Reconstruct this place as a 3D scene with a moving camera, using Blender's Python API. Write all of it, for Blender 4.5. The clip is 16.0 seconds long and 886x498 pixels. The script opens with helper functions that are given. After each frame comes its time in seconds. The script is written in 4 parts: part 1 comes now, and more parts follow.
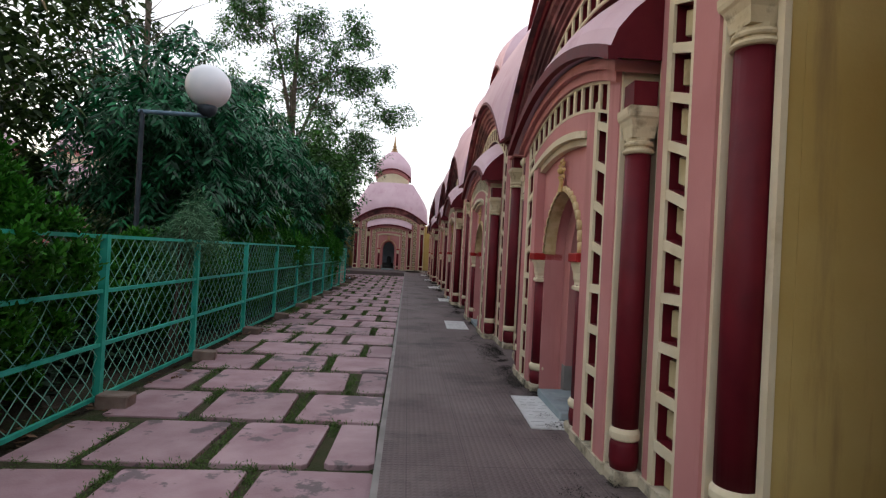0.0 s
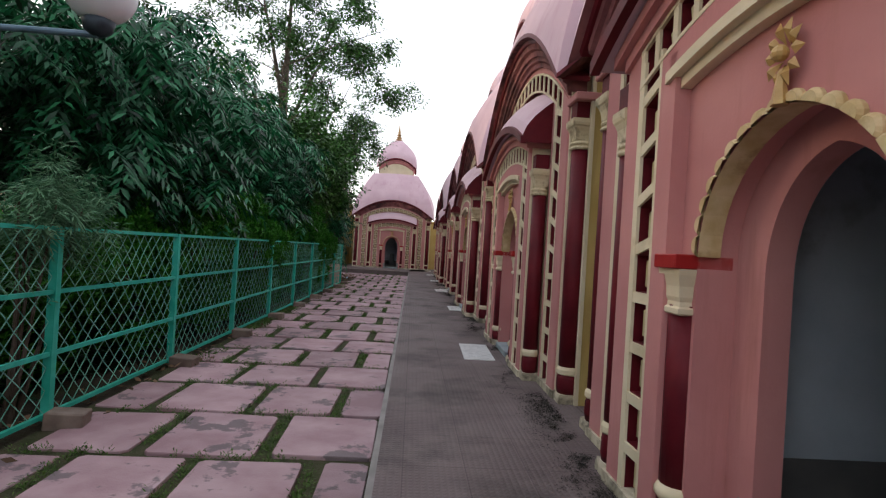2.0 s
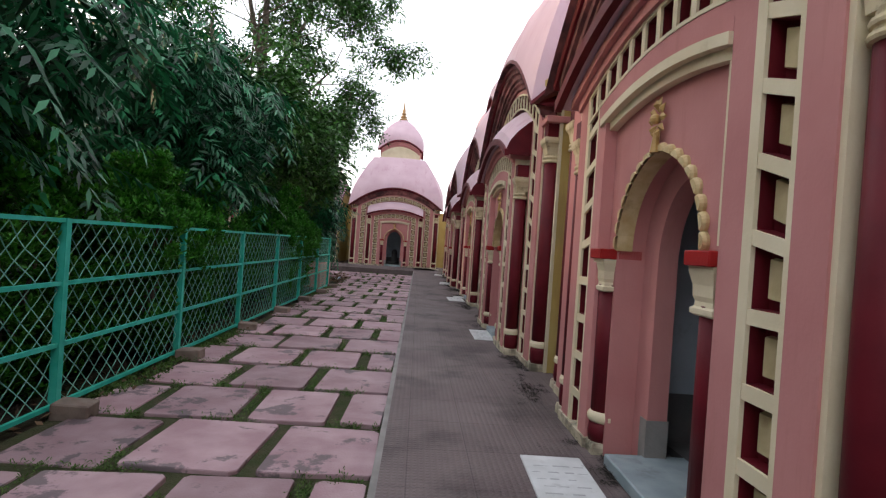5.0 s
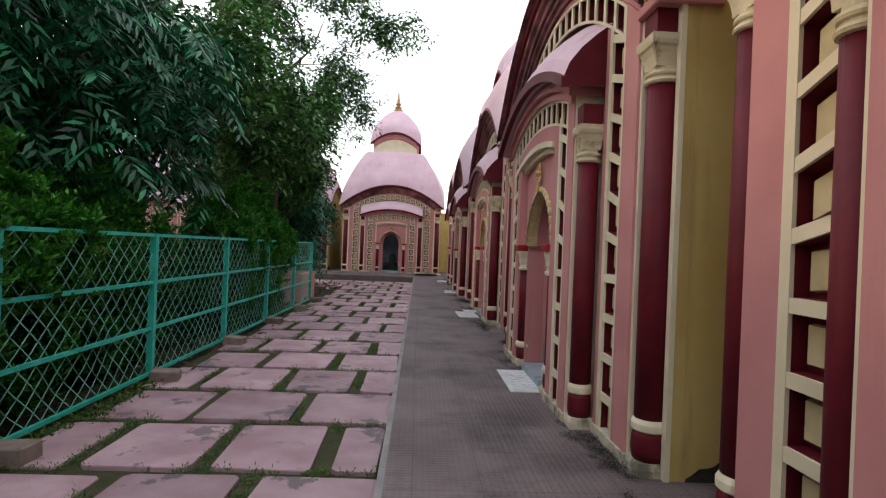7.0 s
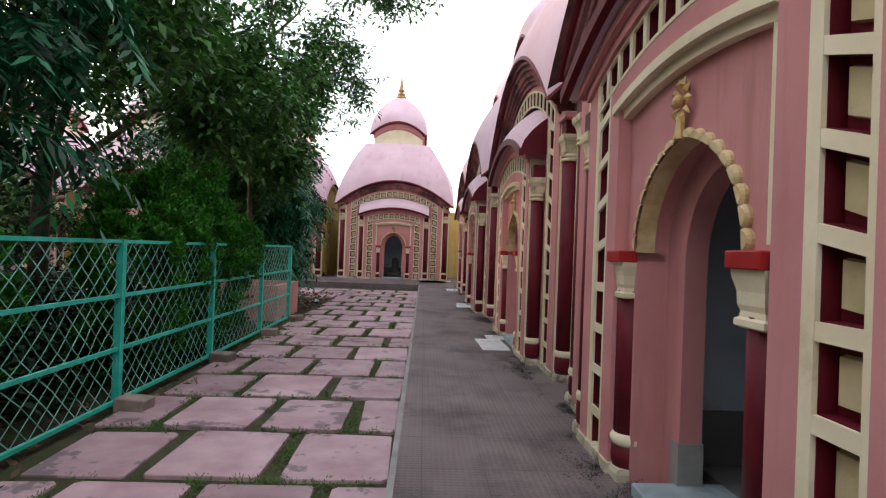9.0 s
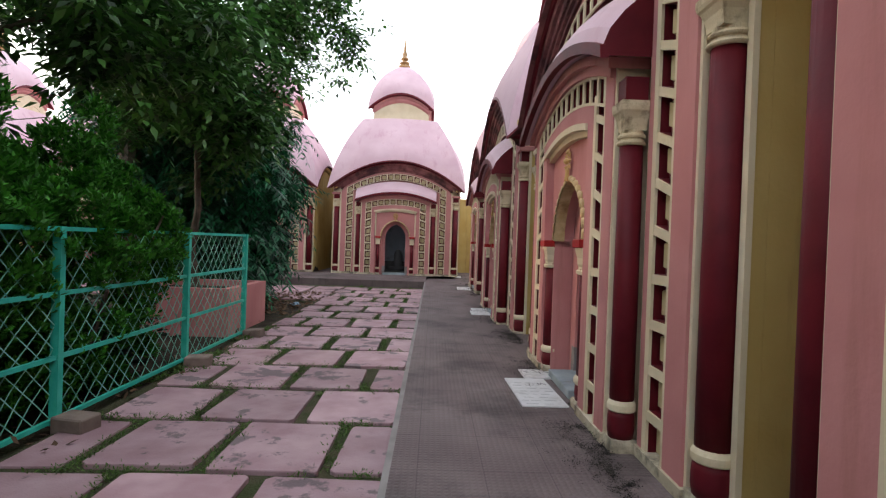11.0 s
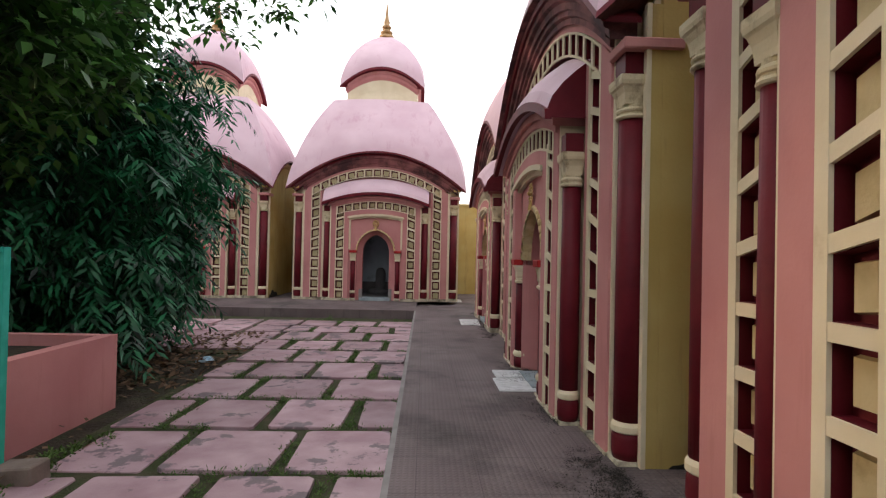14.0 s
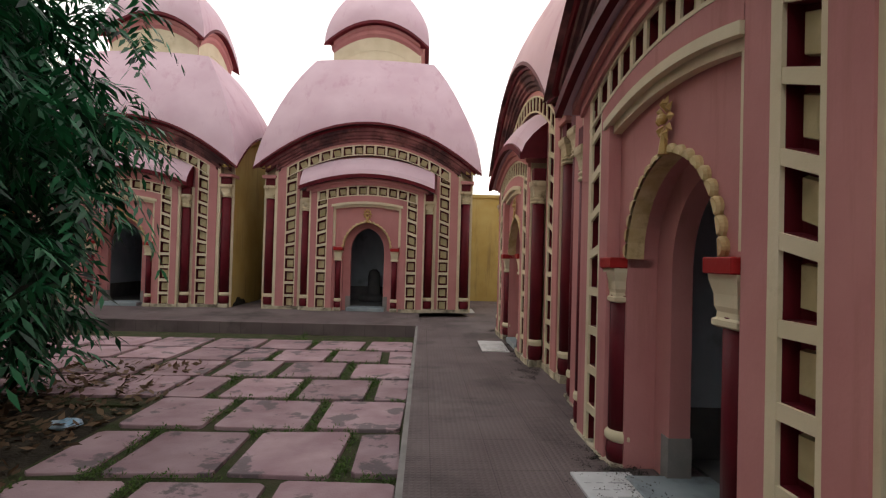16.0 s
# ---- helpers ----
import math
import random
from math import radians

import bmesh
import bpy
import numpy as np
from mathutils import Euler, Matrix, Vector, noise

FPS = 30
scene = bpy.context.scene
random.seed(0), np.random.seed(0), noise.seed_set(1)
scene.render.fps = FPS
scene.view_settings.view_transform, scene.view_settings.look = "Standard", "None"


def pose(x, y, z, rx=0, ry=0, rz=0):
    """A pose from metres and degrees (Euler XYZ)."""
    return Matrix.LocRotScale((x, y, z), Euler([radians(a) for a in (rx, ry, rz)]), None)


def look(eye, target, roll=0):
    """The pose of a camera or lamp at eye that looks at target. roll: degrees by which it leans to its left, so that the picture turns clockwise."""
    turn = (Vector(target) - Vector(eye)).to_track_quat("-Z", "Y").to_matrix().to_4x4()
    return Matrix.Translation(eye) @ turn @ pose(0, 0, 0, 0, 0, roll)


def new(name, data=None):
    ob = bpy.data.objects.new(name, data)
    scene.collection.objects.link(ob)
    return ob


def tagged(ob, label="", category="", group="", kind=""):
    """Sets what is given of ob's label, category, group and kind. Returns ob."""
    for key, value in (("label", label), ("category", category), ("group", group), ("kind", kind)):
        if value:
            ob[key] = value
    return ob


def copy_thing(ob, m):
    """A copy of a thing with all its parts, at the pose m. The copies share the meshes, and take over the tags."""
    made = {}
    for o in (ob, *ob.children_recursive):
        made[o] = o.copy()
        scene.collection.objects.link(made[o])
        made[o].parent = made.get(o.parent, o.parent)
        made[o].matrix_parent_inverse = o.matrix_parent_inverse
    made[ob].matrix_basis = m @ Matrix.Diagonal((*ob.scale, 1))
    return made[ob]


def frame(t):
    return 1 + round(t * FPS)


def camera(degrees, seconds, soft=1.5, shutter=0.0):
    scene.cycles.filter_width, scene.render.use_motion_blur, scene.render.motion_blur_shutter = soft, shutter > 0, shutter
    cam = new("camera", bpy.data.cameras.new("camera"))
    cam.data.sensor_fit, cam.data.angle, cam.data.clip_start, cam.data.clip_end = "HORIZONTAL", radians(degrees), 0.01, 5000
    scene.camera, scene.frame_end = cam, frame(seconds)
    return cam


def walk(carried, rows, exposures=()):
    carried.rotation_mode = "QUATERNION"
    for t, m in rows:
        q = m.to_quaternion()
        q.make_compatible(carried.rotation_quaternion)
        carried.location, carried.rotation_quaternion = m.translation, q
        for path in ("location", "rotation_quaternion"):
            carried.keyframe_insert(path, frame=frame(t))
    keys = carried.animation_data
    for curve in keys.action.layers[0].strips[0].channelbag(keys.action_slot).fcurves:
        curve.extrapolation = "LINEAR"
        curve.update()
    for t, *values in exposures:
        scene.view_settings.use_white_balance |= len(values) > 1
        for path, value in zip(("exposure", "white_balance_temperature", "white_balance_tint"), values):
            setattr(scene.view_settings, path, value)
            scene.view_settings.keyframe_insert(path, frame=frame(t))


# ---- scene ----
cam = camera(78.0, 16.0, soft=1.25)
# seconds, x, y, z, yaw, pitch, roll
ROWS = [
    (0, -0.065, -0, 1.442, -3.691, 0.501, -2.986),
    (0.5, -0.033, 0.783, 1.452, -3.386, 0.67, -3.023),
    (1, -0.042, 1.597, 1.462, -3.293, 0.821, -3.329),
    (1.5, -0.005, 2.373, 1.459, -3.163, 0.536, -3.442),
    (2, -0.018, 3.152, 1.448, -3.144, 0.204, -3.479),
    (2.5, -0.021, 3.963, 1.427, -2.785, -0.079, -3.477),
    (3, -0.026, 4.769, 1.43, -2.44, -0.364, -3.472),
    (3.5, -0.068, 5.571, 1.447, -2.59, -0.474, -3.771),
    (4, -0.052, 6.353, 1.46, -2.667, -0.493, -4.319),
    (6.5, -0.008, 10.276, 1.404, -2.536, 0.109, -2.678),
    (7, -0.016, 11.059, 1.414, -2.554, 0.006, -2.307),
    (7.5, 0.015, 11.836, 1.427, -2.021, 0.038, -2.172),
    (8, -0.006, 12.684, 1.448, -1.813, 0.258, -2.075),
    (8.5, 0.014, 13.488, 1.468, -1.718, 0.286, -2.075),
    (9, -0.035, 14.305, 1.459, -1.964, 0.224, -2.081),
    (11.5, 0.061, 18.467, 1.433, -0.652, -0.737, -1.922),
    (12, 0.052, 19.283, 1.443, -0.4, -0.635, -1.848),
    (12.5, -0.023, 20.109, 1.462, -0.752, -0.13, -1.757),
    (13, 0.003, 20.923, 1.476, -1.389, 0.288, -1.579),
    (13.5, -0.004, 21.781, 1.469, -2.044, 0.652, -1.42),
    (14, 0.023, 22.655, 1.456, -1.954, 0.844, -1.254),
    (14.5, -0.022, 23.512, 1.435, -1.923, 1.011, -1.27),
    (15, -0.046, 24.374, 1.431, -2.018, 1.041, -1.029),
    (15.5, -0.078, 25.248, 1.429, -1.997, 0.963, -1.14),
    (16, -0.079, 26.089, 1.406, -1.97, 0.981, -1.543),
]
walk(cam, [(t, pose(x, y, z, 90 + pitch, roll, yaw)) for t, x, y, z, yaw, pitch, roll in ROWS], exposures=[(0, 0.85, 6500, 10), (2, 1.05, 6500, 10), (3.5, 1.3, 6500, 10), (7, 1.34, 6500, 10), (9, 1.62, 6500, 10), (12.5, 1.6, 6550, 10), (14.5, 1.52, 6850, 10), (15.5, 1.45, 7100, 10), (16, 1.15, 7200, 10)])

# ---- light ----
SUN_AZ, SUN_EL = radians(-68), radians(7)
world = bpy.data.worlds.new("evening_sky")
scene.world = world
world.use_nodes = True
wn = world.node_tree.nodes
wl = world.node_tree.links
sky = wn.new("ShaderNodeTexSky")
sky.sky_type = "NISHITA"
sky.sun_disc = False
sky.sun_elevation = radians(8)
sky.sun_rotation = SUN_AZ
sky.air_density, sky.dust_density, sky.ozone_density = 1.0, 3.0, 1.0
haze = wn.new("ShaderNodeMixRGB")
haze.inputs[0].default_value = 0.5
haze.inputs[2].default_value = (8.3, 8.5, 9.0, 1)
wl.new(sky.outputs[0], haze.inputs[1])
wl.new(haze.outputs[0], wn["Background"].inputs[0])
wn["Background"].inputs[1].default_value = 0.15
sun = new("sun", bpy.data.lights.new("sun", "SUN"))
sun.data.energy = 0.5
sun.data.angle = radians(12)
sun.data.color = (1.0, 0.72, 0.5)
sun.matrix_world = look((math.sin(SUN_AZ) * math.cos(SUN_EL) * 50, math.cos(SUN_AZ) * math.cos(SUN_EL) * 50, math.sin(SUN_EL) * 50), (0, 0, 0))


# ---- materials ----
def material(name, base, other, scale=3.0, rough=0.7, fine=60.0, bump=0.25, dirt=None, dirt_scale=0.8, dirt_cut=0.55, streak=False, rand=0.0, dirt_soft=0.16, spec=0.2, metal=0.0, bumpdist=0.004):
    """Two-scale mottled surface: base/other mix at `scale`, grain bump at `fine`, optional stains."""
    m = bpy.data.materials.new(name)
    m.use_nodes = True
    n, l = m.node_tree.nodes, m.node_tree.links
    b = n["Principled BSDF"]
    geo = n.new("ShaderNodeNewGeometry")
    n1 = n.new("ShaderNodeTexNoise")
    n1.inputs["Scale"].default_value = scale
    n1.inputs["Detail"].default_value = 6
    l.new(geo.outputs["Position"], n1.inputs["Vector"])
    ramp = n.new("ShaderNodeValToRGB")
    ramp.color_ramp.elements[0].position, ramp.color_ramp.elements[1].position = 0.35, 0.68
    ramp.color_ramp.elements[0].color, ramp.color_ramp.elements[1].color = (*base, 1), (*other, 1)
    l.new(n1.outputs["Fac"], ramp.inputs[0])
    col = ramp.outputs[0]
    if dirt:
        n2 = n.new("ShaderNodeTexNoise")
        n2.inputs["Scale"].default_value = dirt_scale
        n2.inputs["Detail"].default_value = 9
        n2.inputs["Roughness"].default_value = 0.65
        if streak:
            mp = n.new("ShaderNodeMapping")
            mp.inputs["Scale"].default_value = (5, 5, 0.5)
            l.new(geo.outputs["Position"], mp.inputs[0])
            l.new(mp.outputs[0], n2.inputs["Vector"])
        else:
            l.new(geo.outputs["Position"], n2.inputs["Vector"])
        r2 = n.new("ShaderNodeValToRGB")
        r2.color_ramp.elements[0].position, r2.color_ramp.elements[1].position = dirt_cut, dirt_cut + dirt_soft
        l.new(n2.outputs["Fac"], r2.inputs[0])
        mx = n.new("ShaderNodeMixRGB")
        mx.inputs[2].default_value = (*dirt, 1)
        sc = n.new("ShaderNodeMath")
        sc.operation = "MULTIPLY"
        sc.inputs[1].default_value = 0.75
        l.new(r2.outputs[0], sc.inputs[0])
        l.new(sc.outputs[0], mx.inputs[0])
        l.new(col, mx.inputs[1])
        col = mx.outputs[0]
    if rand:
        oi = n.new("ShaderNodeObjectInfo")
        mr = n.new("ShaderNodeMapRange")
        mr.inputs["To Min"].default_value, mr.inputs["To Max"].default_value = 1 - rand, 1 + rand
        l.new(oi.outputs["Random"], mr.inputs["Value"])
        hs = n.new("ShaderNodeHueSaturation")
        l.new(mr.outputs[0], hs.inputs["Value"])
        l.new(col, hs.inputs["Color"])
        col = hs.outputs[0]
    l.new(col, b.inputs["Base Color"])
    b.inputs["Roughness"].default_value = rough
    b.inputs["Specular IOR Level"].default_value = spec
    b.inputs["Metallic"].default_value = metal
    n3 = n.new("ShaderNodeTexNoise")
    n3.inputs["Scale"].default_value = fine
    n3.inputs["Detail"].default_value = 5
    l.new(geo.outputs["Position"], n3.inputs["Vector"])
    bp = n.new("ShaderNodeBump")
    bp.inputs["Strength"].default_value = bump
    bp.inputs["Distance"].default_value = bumpdist
    l.new(n3.outputs["Fac"], bp.inputs["Height"])
    l.new(bp.outputs[0], b.inputs["Normal"])
    return m


PINK = material("pink_limewash", (0.46, 0.19, 0.185), (0.53, 0.24, 0.23), 1.6, 0.8, 45, 0.3, dirt=(0.40, 0.17, 0.15), dirt_scale=1.1, streak=True)
ROOF = material("lilac_pink_roof_plaster", (0.54, 0.37, 0.42), (0.61, 0.44, 0.49), 1.2, 0.75, 30, 0.25, dirt=(0.47, 0.28, 0.33), dirt_scale=0.7, streak=True)
CREAM = material("cream_paint", (0.62, 0.53, 0.36), (0.70, 0.61, 0.44), 3.0, 0.7, 60, 0.25, dirt=(0.40, 0.31, 0.18), dirt_scale=2.0, dirt_cut=0.6)
YELLOW = material("yellow_ochre_wall", (0.46, 0.32, 0.105), (0.54, 0.405, 0.16), 1.4, 0.85, 35, 0.4, dirt=(0.30, 0.20, 0.09), dirt_scale=0.9, dirt_cut=0.54, streak=True)
RED = material("dark_red_paint", (0.088, 0.005, 0.011), (0.125, 0.008, 0.015), 4.0, 0.55, 50, 0.2, dirt=(0.07, 0.01, 0.012), dirt_scale=2.5, dirt_cut=0.62)
BRIGHT_RED = material("bright_red_paint", (0.30, 0.014, 0.014), (0.36, 0.02, 0.02), 6.0, 0.5, 50, 0.2)
CAPITAL = material("weathered_cream_paint", (0.52, 0.43, 0.27), (0.64, 0.55, 0.38), 4.0, 0.7, 60, 0.4, dirt=(0.14, 0.09, 0.055), dirt_scale=7.0, dirt_cut=0.53)
DARK_MAROON = material("dark_maroon_plaster", (0.16, 0.055, 0.06), (0.30, 0.12, 0.115), 2.5, 0.85, 45, 0.5, dirt=(0.022, 0.014, 0.016), dirt_scale=1.6, dirt_cut=0.42)
# ochre cream with dirt, base darkened partly for the recesses' shade
PANEL = material("part_shaded_ochre_cream", (0.44, 0.36, 0.20), (0.54, 0.45, 0.27), 5.0, 0.75, 60, 0.35, dirt=(0.22, 0.16, 0.08), dirt_scale=3.0, dirt_cut=0.56)
MOULD = material("black_mould", (0.018, 0.017, 0.015), (0.05, 0.045, 0.038), 9.0, 0.95, 60, 0.8)
BRONZE = material("gold_brown_paint", (0.25, 0.13, 0.05), (0.42, 0.25, 0.10), 10.0, 0.45, 60, 0.3, spec=0.5)
GOLD = material("gold_paint", (0.42, 0.25, 0.08), (0.55, 0.36, 0.13), 12.0, 0.45, 60, 0.3, spec=0.5)
GILT = material("gilded_cream_paint", (0.50, 0.36, 0.17), (0.64, 0.50, 0.29), 9.0, 0.5, 60, 0.3, dirt=(0.25, 0.15, 0.06), dirt_scale=5.0)
FOOT = material("stained_cream_plaster", (0.42, 0.36, 0.26), (0.60, 0.53, 0.40), 5.0, 0.85, 50, 0.6, dirt=(0.03, 0.028, 0.025), dirt_scale=4.5, dirt_cut=0.47)
BLUEWASH = material("blue_grey_interior_wash", (0.40, 0.46, 0.52), (0.50, 0.56, 0.62), 2.0, 0.85, 40, 0.3, dirt=(0.16, 0.17, 0.18), dirt_scale=1.5)
DADO = material("dark_cement_dado", (0.10, 0.10, 0.10), (0.15, 0.145, 0.14), 3.0, 0.8, 40, 0.4)
CEMENT = material("grey_cement", (0.20, 0.19, 0.18), (0.28, 0.26, 0.25), 4.0, 0.85, 50, 0.5)
MARBLE = material("white_marble", (0.55, 0.56, 0.56), (0.68, 0.69, 0.70), 5.0, 0.35, 80, 0.1, dirt=(0.32, 0.31, 0.30), dirt_scale=3.5, dirt_cut=0.55)
INK = material("grey_inscription", (0.36, 0.37, 0.38), (0.46, 0.47, 0.48), 9.0, 0.6, 60, 0.1)
SLAB = material("pinkish_sandstone", (0.285, 0.175, 0.195), (0.405, 0.28, 0.30), 2.6, 0.65, 60, 0.9, dirt=(0.09, 0.08, 0.085), dirt_scale=2.2, dirt_cut=0.565, rand=0.2, dirt_soft=0.035)
SOIL = material("bare_soil", (0.025, 0.02, 0.014), (0.05, 0.04, 0.028), 3.0, 0.95, 30, 1.0, dirt=(0.04, 0.06, 0.018), dirt_scale=1.3, dirt_cut=0.5, bumpdist=0.03)
JOINT = material("mossy_soil_joint", (0.035, 0.048, 0.016), (0.07, 0.06, 0.036), 5.0, 0.95, 60, 1.0, bumpdist=0.02)
BRICK = material("grey_brown_brick", (0.16, 0.12, 0.10), (0.24, 0.19, 0.16), 7.0, 0.9, 60, 0.8, rand=0.2)
FENCE = material("teal_green_paint", (0.02, 0.34, 0.25), (0.05, 0.44, 0.34), 7.0, 0.45, 40, 0.25, dirt=(0.03, 0.13, 0.10), dirt_scale=4.0, dirt_cut=0.6)
WIRE = material("green_coated_wire", (0.11, 0.36, 0.27), (0.19, 0.44, 0.35), 12.0, 0.45, 90, 0.1)
BARK = material("grey_brown_bark", (0.07, 0.055, 0.04), (0.13, 0.105, 0.085), 6.0, 0.95, 25, 1.0, bumpdist=0.02)
IRON = material("dark_iron", (0.03, 0.04, 0.05), (0.05, 0.065, 0.08), 8.0, 0.5, 60, 0.2, metal=0.4)
STEP_STONE = material("blue_grey_stone", (0.22, 0.27, 0.29), (0.32, 0.37, 0.39), 4.0, 0.5, 60, 0.3, dirt=(0.12, 0.12, 0.12), dirt_scale=3.0)
STEEL = material("blue_grey_steel", (0.12, 0.19, 0.25), (0.17, 0.25, 0.32), 8.0, 0.45, 60, 0.2, metal=0.3)
GLOBE = material("white_opal_globe", (0.70, 0.72, 0.75), (0.76, 0.77, 0.80), 3.0, 0.25, 60, 0.05)
PLASTIC = material("pale_blue_plastic", (0.25, 0.45, 0.6), (0.6, 0.7, 0.78), 9.0, 0.3, 40, 0.5)


def leaf_material(name, a, b, rough=0.4, spec=0.25, through_light=0.22):
    m = bpy.data.materials.new(name)
    m.use_nodes = True
    n, l = m.node_tree.nodes, m.node_tree.links
    bs = n["Principled BSDF"]
    g = n.new("ShaderNodeNewGeometry")
    r = n.new("ShaderNodeValToRGB")
    r.color_ramp.elements[0].color, r.color_ramp.elements[1].color = (*a, 1), (*b, 1)
    l.new(g.outputs["Random Per Island"], r.inputs[0])
    l.new(r.outputs[0], bs.inputs["Base Color"])
    bs.inputs["Roughness"].default_value = rough
    bs.inputs["Specular IOR Level"].default_value = spec
    t = n.new("ShaderNodeBsdfTranslucent")
    l.new(r.outputs[0], t.inputs[0])
    mx = n.new("ShaderNodeMixShader")
    mx.inputs[0].default_value = through_light
    l.new(bs.outputs[0], mx.inputs[1])
    l.new(t.outputs[0], mx.inputs[2])
    l.new(mx.outputs[0], n["Material Output"].inputs[0])
    return m


LEAF_DARK = leaf_material("dark_glossy_leaf", (0.001, 0.010, 0.004), (0.024, 0.19, 0.075), 0.40, 0.3, 0.14)
LEAF_MID = leaf_material("green_leaf", (0.005, 0.024, 0.006), (0.075, 0.21, 0.04), 0.4, 0.35, 0.24)
LEAF_HEDGE = leaf_material("cypress_green", (0.010, 0.065, 0.005), (0.055, 0.26, 0.022), 0.6)
LEAF_BACK = leaf_material("olive_leaf", (0.006, 0.018, 0.006), (0.055, 0.10, 0.025), 0.5, 0.25, 0.26)
LEAF_FEATHER = leaf_material("feathery_leaf", (0.06, 0.16, 0.08), (0.14, 0.28, 0.16), 0.6)
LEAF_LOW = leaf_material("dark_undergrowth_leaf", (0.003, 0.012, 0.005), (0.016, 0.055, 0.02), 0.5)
GRASS = leaf_material("grass_blade", (0.04, 0.09, 0.015), (0.10, 0.17, 0.04), 0.6)
LITTER = leaf_material("dry_leaf", (0.06, 0.035, 0.02), (0.20, 0.13, 0.08), 0.8)


# ---- mesh tools ----
def link(name, bm, mat, parent=None, label="", bevel=0.0, smooth=False):
    me = bpy.data.meshes.new(name)
    if bevel:
        bmesh.ops.bevel(bm, geom=bm.edges[:], offset=bevel, segments=1, affect="EDGES")
    bmesh.ops.recalc_face_normals(bm, faces=bm.faces[:])
    bm.to_mesh(me)
    bm.free()
    for q in (mat if isinstance(mat, (list, tuple)) else [mat]):
        me.materials.append(q)
    if smooth:
        for p in me.polygons:
            p.use_smooth = True
    ob = new(name, me)
    if parent is not None:
        ob.parent = parent
    if label:
        tagged(ob, label)
    return ob


def part(name, bm, mat, parent, label="", bevel=0.0, smooth=False):
    return link(name, bm, mat, parent, label, bevel, smooth)


def share(name, src, parent, m):
    ob = new(name, src.data)
    ob.parent = parent
    ob.matrix_basis = m
    return ob


def empty(name, m, label, category, group="", kind=""):
    e = new(name)
    e.matrix_world = m
    return tagged(e, label, category, group, kind)


def box(bm, x0, x1, y0, y1, z0, z1):
    v = [bm.verts.new(p) for p in ((x0, y0, z0), (x1, y0, z0), (x1, y1, z0), (x0, y1, z0), (x0, y0, z1), (x1, y0, z1), (x1, y1, z1), (x0, y1, z1))]
    for f in ((0, 3, 2, 1), (4, 5, 6, 7), (0, 1, 5, 4), (1, 2, 6, 5), (2, 3, 7, 6), (3, 0, 4, 7)):
        bm.faces.new([v[i] for i in f])
    return bm


def boxes(*dims):
    bm = bmesh.new()
    for d in dims:
        box(bm, *d)
    return bm


def at(f, u):
    return f(u) if callable(f) else f


def band(bm, u0, u1, zlo, zhi, d0, d1, n=16):
    """A bar from u0 to u1 between two heights, which may be functions of u; d0 front, d1 back."""
    rings = []
    for i in range(n + 1):
        u = u0 + (u1 - u0) * i / n
        a, b = at(zlo, u), at(zhi, u)
        rings.append([bm.verts.new(p) for p in ((u, d0, a), (u, d1, a), (u, d1, b), (u, d0, b))])
    for p, q in zip(rings, rings[1:]):
        for k in range(4):
            bm.faces.new((p[k], p[(k + 1) % 4], q[(k + 1) % 4], q[k]))
    bm.faces.new(rings[0][::-1])
    bm.faces.new(rings[-1])
    return bm


def bands(*args):
    bm = bmesh.new()
    for a in args:
        band(bm, *a)
    return bm


def sweep(bm, section, u0, u1, drop, n=24):
    """A section (depth, height) carried along u and lowered by drop(u)."""
    rings = []
    for i in range(n + 1):
        u = u0 + (u1 - u0) * i / n
        rings.append([bm.verts.new((u, d, z - drop(u))) for d, z in section])
    k = len(section)
    for p, q in zip(rings, rings[1:]):
        for j in range(k):
            bm.faces.new((p[j], p[(j + 1) % k], q[(j + 1) % k], q[j]))
    bm.faces.new(rings[0][::-1])
    bm.faces.new(rings[-1])
    return bm


def lathe(bm, prof, cx=0.0, cy=0.0, n=16):
    rings = []
    for r, z in prof:
        rings.append([bm.verts.new((cx + r * math.cos(2 * math.pi * i / n), cy + r * math.sin(2 * math.pi * i / n), z)) for i in range(n)])
    for p, q in zip(rings, rings[1:]):
        for i in range(n):
            bm.faces.new((p[i], p[(i + 1) % n], q[(i + 1) % n], q[i]))
    bm.faces.new(rings[0][::-1])
    bm.faces.new(rings[-1])
    return bm


def stack(bm, levels, cx=0.0, cy=0.0):
    """Square mouldings: (half width, half depth, z) from below upwards."""
    rings = []
    for a, b, z in levels:
        rings.append([bm.verts.new((cx + sx * a, cy + sy * b, z)) for sx, sy in ((-1, -1), (1, -1), (1, 1), (-1, 1))])
    for p, q in zip(rings, rings[1:]):
        for i in range(4):
            bm.faces.new((p[i], p[(i + 1) % 4], q[(i + 1) % 4], q[i]))
    bm.faces.new(rings[0][::-1])
    bm.faces.new(rings[-1])
    return bm


def tube(bm, a, b, r0, r1=None, n=6):
    a, b = Vector(a), Vector(b)
    r1 = r0 if r1 is None else r1
    w = (b - a).normalized()
    s = w.orthogonal().normalized()
    t = w.cross(s)
    rings = [[bm.verts.new(p + r * (math.cos(2 * math.pi * i / n) * s + math.sin(2 * math.pi * i / n) * t)) for i in range(n)] for p, r in ((a, r0), (b, r1))]
    for i in range(n):
        bm.faces.new((rings[0][i], rings[0][(i + 1) % n], rings[1][(i + 1) % n], rings[1][i]))
    bm.faces.new(rings[0][::-1])
    bm.faces.new(rings[1])


